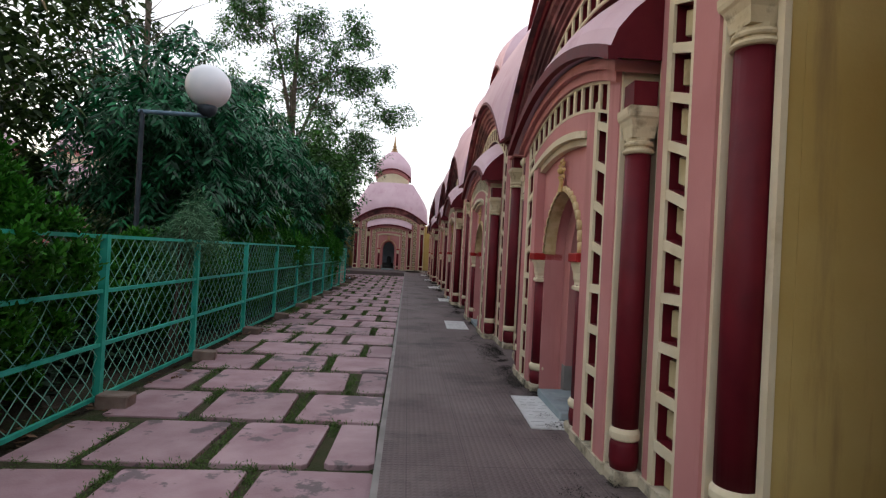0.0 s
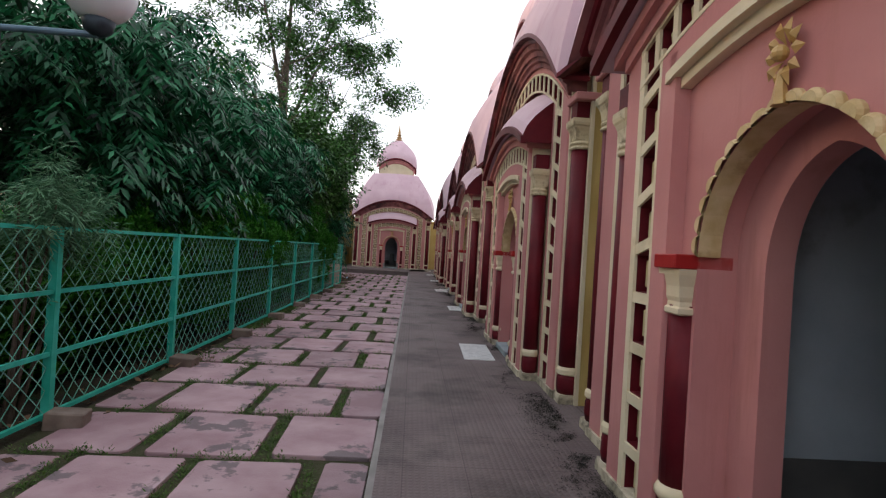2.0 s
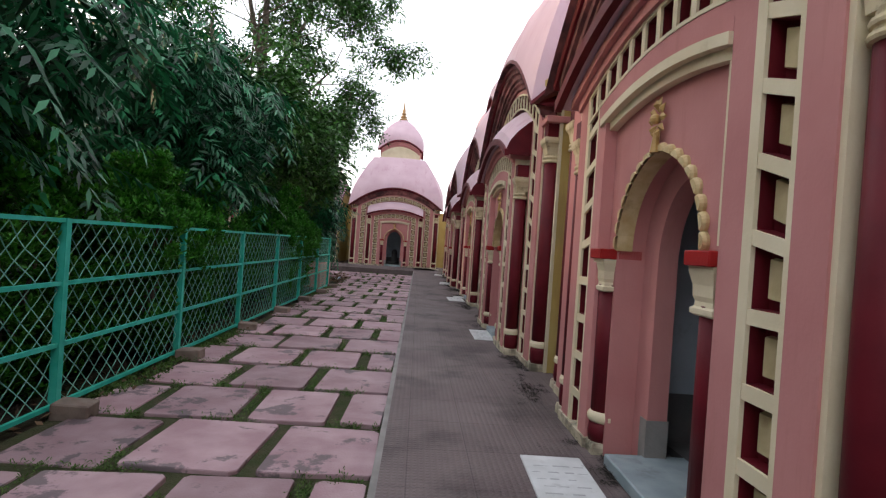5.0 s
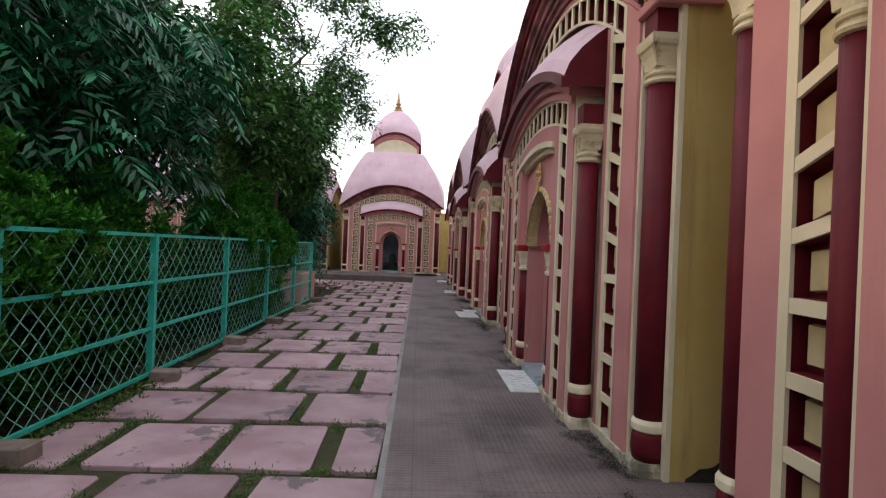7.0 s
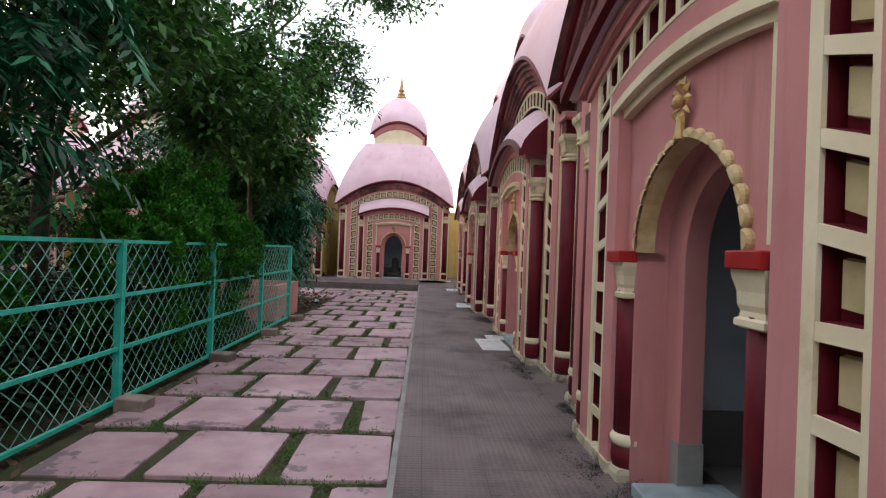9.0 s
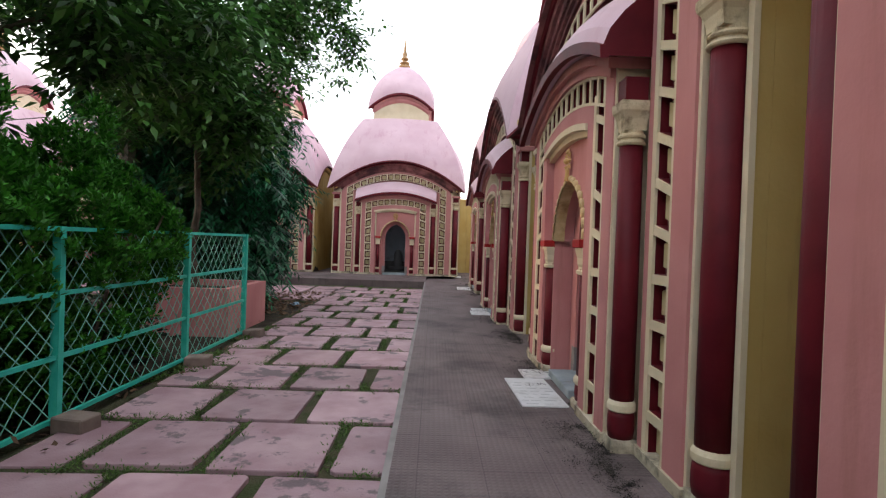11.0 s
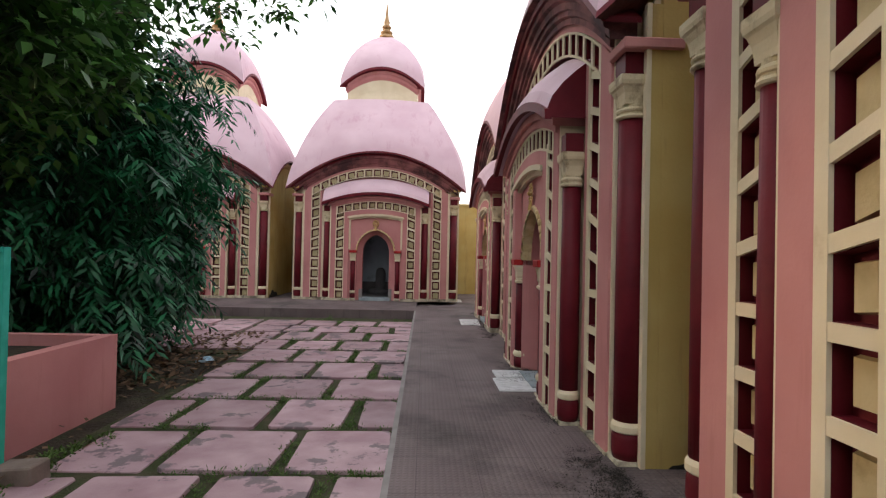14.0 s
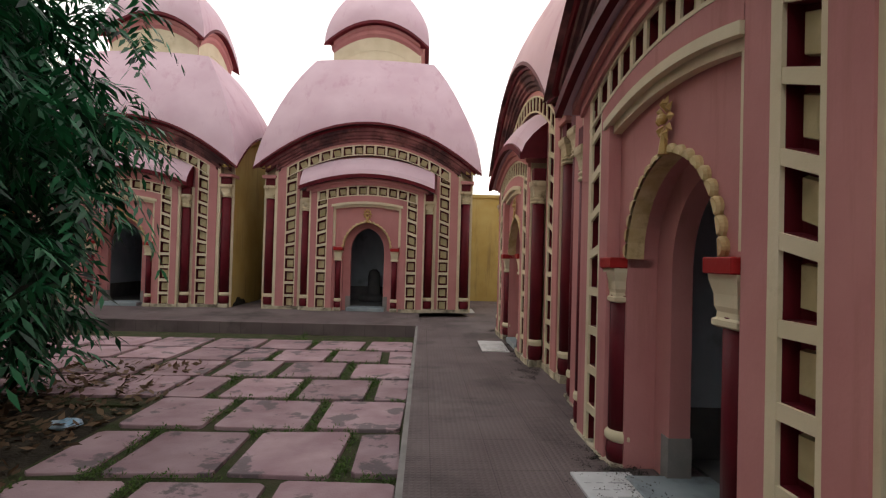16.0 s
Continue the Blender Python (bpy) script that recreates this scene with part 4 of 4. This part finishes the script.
for i, (x, y, h, q) in enumerate(((-9.0, 7.0, 11, 3.0), (-10.5, 13.5, 13, 1.4), (-10.0, 20.5, 13.5, 0.55), (-13, 27, 13, 0.55), (-8.5, 1.0, 9, 1.6), (-16, 35, 12, 0.6))):
    tree(x, y, h, [((0, 0, h * 0.75), (3.4, 3.4, 2.6), int(90 * q)), ((1, 1, h * 0.48), (3.2, 3.2, 2.2), int(95 * q)), ((-1, -1.5, h * 0.95), (2.8, 3.0, 2.0), int(70 * q)), ((0.5, -1, h * 0.36), (2.6, 3.0, 1.4), int(110 * q)), ((0.3, 0, h * 0.2), (2.4, 2.8, 1.5), 480)], seed=61 + 7 * i, label="tall garden tree against the evening sky", trunk_r=0.2, **FARLEAF)


def bush(x, y, rx, ry, h, seed):
    rng = np.random.default_rng(seed)
    t = empty("cypress_bush", pose(x, y, -0.26), "clipped bright green cypress bush beside the fence", "bush", "bushes along the fence")
    bm = bmesh.new()
    for k in range(6):
        tube(bm, (rng.normal(0, 0.06), rng.normal(0, 0.06), 0), (rng.normal(0, rx * 0.4), rng.normal(0, ry * 0.4), h * 0.7), 0.035, 0.012, 6)
    part("stem", bm, BARK, t)
    pts = blob(rng, (0, 0, h * 0.5), (rx, ry, h * 0.5), 3600, 0.88, 12, 0.05)
    leaves("foliage", pts, LEAF_HEDGE, 0.075, 0.034, 16, 0.06, -0.7, seed, t, 0.0)
    return t


for i, b in enumerate(((-3.6, 4.2, 0.62, 1.25, 2.55), (-3.95, 13.2, 0.75, 1.3, 2.55), (-3.70, 15.4, 0.65, 1.1, 2.5), (-3.75, 21.9, 0.74, 1.2, 2.6), (-3.70, 23.5, 0.72, 1.1, 2.7), (-3.95, 17.8, 0.65, 1.4, 2.35), (-4.2, 8.6, 0.6, 1.2, 1.6), (-4.0, 11.0, 0.6, 1.3, 1.8), (-4.0, 1.5, 0.7, 1.3, 2.3))):
    bush(*b, 200 + i)

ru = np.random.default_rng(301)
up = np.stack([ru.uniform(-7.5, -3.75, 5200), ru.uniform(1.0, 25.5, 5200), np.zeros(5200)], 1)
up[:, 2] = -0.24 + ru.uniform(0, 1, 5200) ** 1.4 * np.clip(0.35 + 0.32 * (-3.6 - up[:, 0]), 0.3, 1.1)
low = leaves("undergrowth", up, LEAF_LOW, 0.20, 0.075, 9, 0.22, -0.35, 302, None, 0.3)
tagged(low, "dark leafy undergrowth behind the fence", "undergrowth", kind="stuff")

# ---- planter and litter ----
pl = empty("planter", pose(-3.3, 28.75, -0.26), "pink plastered brick planter box", "planter")
for d4 in ((-1.9, 0, -0.14, 0, 0, 0.8), (-1.9, 0, -2.0, -1.86, 0, 0.8), (-0.14, 0, -1.86, -0.14, 0, 0.8), (-1.9, -1.76, -1.86, -0.14, 0, 0.8)):
    part("side", boxes(d4), PINK, pl, "pink plastered side")
part("soil", boxes((-1.76, -0.14, -1.86, -0.14, 0.3, 0.68)), SOIL, pl, "dark earth")

rl = np.random.default_rng(77)
pts = np.stack([rl.normal(-4.3, 0.75, 900), rl.uniform(29.0, 34.0, 900), np.full(900, -0.245)], 1)
pts[:, 0] = np.minimum(pts[:, 0], -3.0 + rl.normal(0, 0.12, 900))
pts[:, 2] += np.abs(rl.normal(0, 0.03, 900))
lit = leaves("leaf_litter", pts, LITTER, 0.13, 0.06, 3, 0.10, 0.05, 78, None, 0.0)
tagged(lit, "dry brown fallen leaves heaped on the soil", "leaf litter", kind="stuff")
pts = np.stack([rl.uniform(-3.35, -2.75, 500), rl.uniform(0, 28, 500), np.full(500, -0.245)], 1)
lit = leaves("leaf_litter", pts, LITTER, 0.10, 0.05, 2, 0.10, 0.0, 79, None, 0.0)
tagged(lit, "scattered dry leaves along the fence", "leaf litter", kind="stuff")
bm = bmesh.new()
bmesh.ops.create_icosphere(bm, subdivisions=2, radius=0.11)
for v in bm.verts:
    v.co = Vector((v.co.x * 1.3, v.co.y, max(v.co.z * 0.6, -0.02))) * (1 + 0.5 * noise.noise(v.co * 18))
tagged(link("plastic_bag", bm, PLASTIC), "crumpled pale blue plastic bag on the soil", "rubbish").matrix_world = pose(-3.35, 31.3, -0.23)
fs = empty("feathery_shrub", pose(-3.35, 8.0, -0.26), "feathery pale green shrub hanging over the fence", "shrub")
bm = bmesh.new()
for k in range(5):
    tube(bm, (rl.normal(0, 0.04), rl.normal(0, 0.04), 0), (rl.normal(0.1, 0.15), rl.normal(0.2, 0.3), 1.9), 0.022, 0.008, 6)
part("stem", bm, BARK, fs)
leaves("foliage", blob(rl, (0.12, 0.2, 1.75), (0.35, 0.75, 0.5), 260, 0.2, 5, 0.08), LEAF_FEATHER, 0.13, 0.012, 26, 0.10, 0.2, 80, fs, 0.1)

# ---- slabs of the courtyard, plaques ----
paving = tagged(link("slab_bed", boxes((-3.0, -0.22, -8, 37.38, -0.7, -0.235), (-32, -3.0, 32.0, 37.38, -0.7, -0.236)), JOINT), "mossy bed of the stone paving", "paving", kind="structure")


def slab_mesh(w, l, seed):
    rng = random.Random(seed)
    bm = bmesh.new()
    a, b = w / 2, l / 2
    out = []
    for sx, sy in ((-1, -1), (1, -1), (1, 1), (-1, 1)):
        cx, cy = sx * a + rng.uniform(-0.022, 0.022), sy * b + rng.uniform(-0.022, 0.022)
        c = rng.uniform(0.015, 0.05)
        p1, p2 = (cx - sx * c, cy), (cx, cy - sy * c)
        out += [p2, p1] if sx * sy < 0 else [p1, p2]
    order = sorted(out, key=lambda p: math.atan2(p[1], p[0]))
    top = [bm.verts.new((x * 0.992, y * 0.992, 0.0)) for x, y in order]
    low = [bm.verts.new((x, y, -0.008)) for x, y in order]
    bot = [bm.verts.new((x, y, -0.07)) for x, y in order]
    bm.faces.new(top)
    for r, s in ((top, low), (low, bot)):
        for i in range(8):
            bm.faces.new((r[i], s[i], s[(i + 1) % 8], r[(i + 1) % 8]))
    return bm


rs = random.Random(5)
EDGES_A = [(-0.60, -0.24), (-1.46, -0.73), (-2.36, -1.58), (-2.95, -2.49)]
EDGES_B = [(-1.03, -0.24), (-1.98, -1.15), (-2.85, -2.1)]
for n in range(-11, 30):
    y0 = 5.2 + 1.0817 * n
    y1 = y0 + 1.0817
    edges = list(EDGES_B if n % 2 == 0 else EDGES_A)
    if y0 > 31.5:
        x = -2.95 if n % 2 == 0 else -3.05
        while x > -10.5:
            w = rs.uniform(0.72, 0.9)
            edges.append((x - w, x))
            x -= w + 0.12
    for a, b in edges:
        if y1 > 37.6:
            continue
        g0, g1 = rs.uniform(0.04, 0.075), rs.uniform(0.04, 0.075)
        w, l = (b - a) + rs.uniform(-0.03, 0.03), 1.0817 - g0 - g1
        ob = link("slab", slab_mesh(w, l, rs.random()), SLAB, paving)
        ob.matrix_basis = pose((a + b) / 2, y0 + g0 + l / 2, -0.2 - (0.018 if a < -2.6 and y0 < 31 else 0) + rs.uniform(-0.006, 0.004), rs.uniform(-0.5, 0.5), rs.uniform(-0.5, 0.5), rs.uniform(-1.0, 1.0))

rg = np.random.default_rng(9)
joint_pts = []
for n in range(-4, 30):
    y0 = 5.2 + 1.0817 * n
    xs = rg.uniform(-2.9, -0.24, 60)
    joint_pts.append(np.stack([xs, y0 + rg.normal(0, 0.035, 60), np.full(60, -0.235)], 1))
    for x in ((-1.09, -2.04) if n % 2 == 0 else (-0.665, -1.52, -2.42)):
        joint_pts.append(np.stack([x + rg.normal(0, 0.03, 26), rg.uniform(y0, y0 + 1.08, 26), np.full(26, -0.235)], 1))
jp = np.concatenate(joint_pts)
keep = np.array([noise.noise((p[0] * 1.3, p[1] * 0.8, 3.0)) for p in jp]) > -0.12
gr = leaves("joint_grass", jp[keep], GRASS, 0.035, 0.009, 20, 0.05, -0.6, 10, None, 0.1)
tagged(gr, "short green grass growing in the paving joints", "grass", kind="stuff")
ep = np.stack([rg.normal(-3.0, 0.14, 3800), rg.uniform(0.5, 30, 3800), np.full(3800, -0.24)], 1)
keep = np.array([noise.noise((p[0] * 1.5, p[1] * 0.5, 7.0)) for p in ep]) > 0.12
gr = leaves("edge_weeds", ep[keep], GRASS, 0.05, 0.018, 9, 0.04, -0.6, 12, None, 0.15)
tagged(gr, "low weeds along the edge of the paving", "weeds", kind="stuff")
cr = np.stack([1.42 - np.abs(rg.normal(0, 0.17, 16000)), rg.uniform(-1, 37, 16000), np.full(16000, 0.001)], 1)
keep = np.array([noise.noise((p[0] * 2.2, p[1] * 0.9, 4.0)) + 0.6 * noise.noise((p[0] * 7, p[1] * 7, 2.0)) for p in cr]) > 0.16
cr = leaves("moss_crumbs", cr[keep], MOULD, 0.011, 0.010, 18, 0.035, 0.0, 14, None, 0.0)
tagged(cr, "black moss and dirt crumbs along the temple walls", "moss", kind="stuff")
for k, (px, py, pw, pl_) in enumerate(((1.27, 5.1, 0.40, 1.05), (0.99, 11.13, 0.42, 1.2), (1.18, 17.03, 0.42, 0.98), (1.09, 22.98, 0.42, 1.0), (1.09, 28.95, 0.42, 0.62), (1.07, 34.95, 0.42, 1.05), (1.07, 40.9, 0.42, 1.05), (1.13, 29.5, 0.40, 0.42), (1.26, 23.7, 0.36, 0.4))):
    pq = empty("marble_plaque", pose(px, py, 0.004 * (k > 6), 0, 0, rs.uniform(-2, 2)), "white marble slab with worn lettering on the walkway", "plaque", "plaques before the temple doors")
    part("slab", boxes((-pw / 2, pw / 2, -pl_ / 2, pl_ / 2, -0.02, 0.012)), MARBLE, pq)
    for j in range(int(pl_ / 0.115)):
        x = -pw * 0.43 + rs.uniform(0, 0.04)
        while x < pw * rs.uniform(0.2, 0.42):
            ln = rs.uniform(0.03, 0.12)
            part("word", boxes((x, min(x + ln, pw * 0.45), -pl_ * 0.44 + j * 0.105, -pl_ * 0.44 + j * 0.105 + rs.uniform(0.008, 0.02), 0.0121, 0.0132)), INK, pq)
            x += ln + rs.uniform(0.02, 0.06)
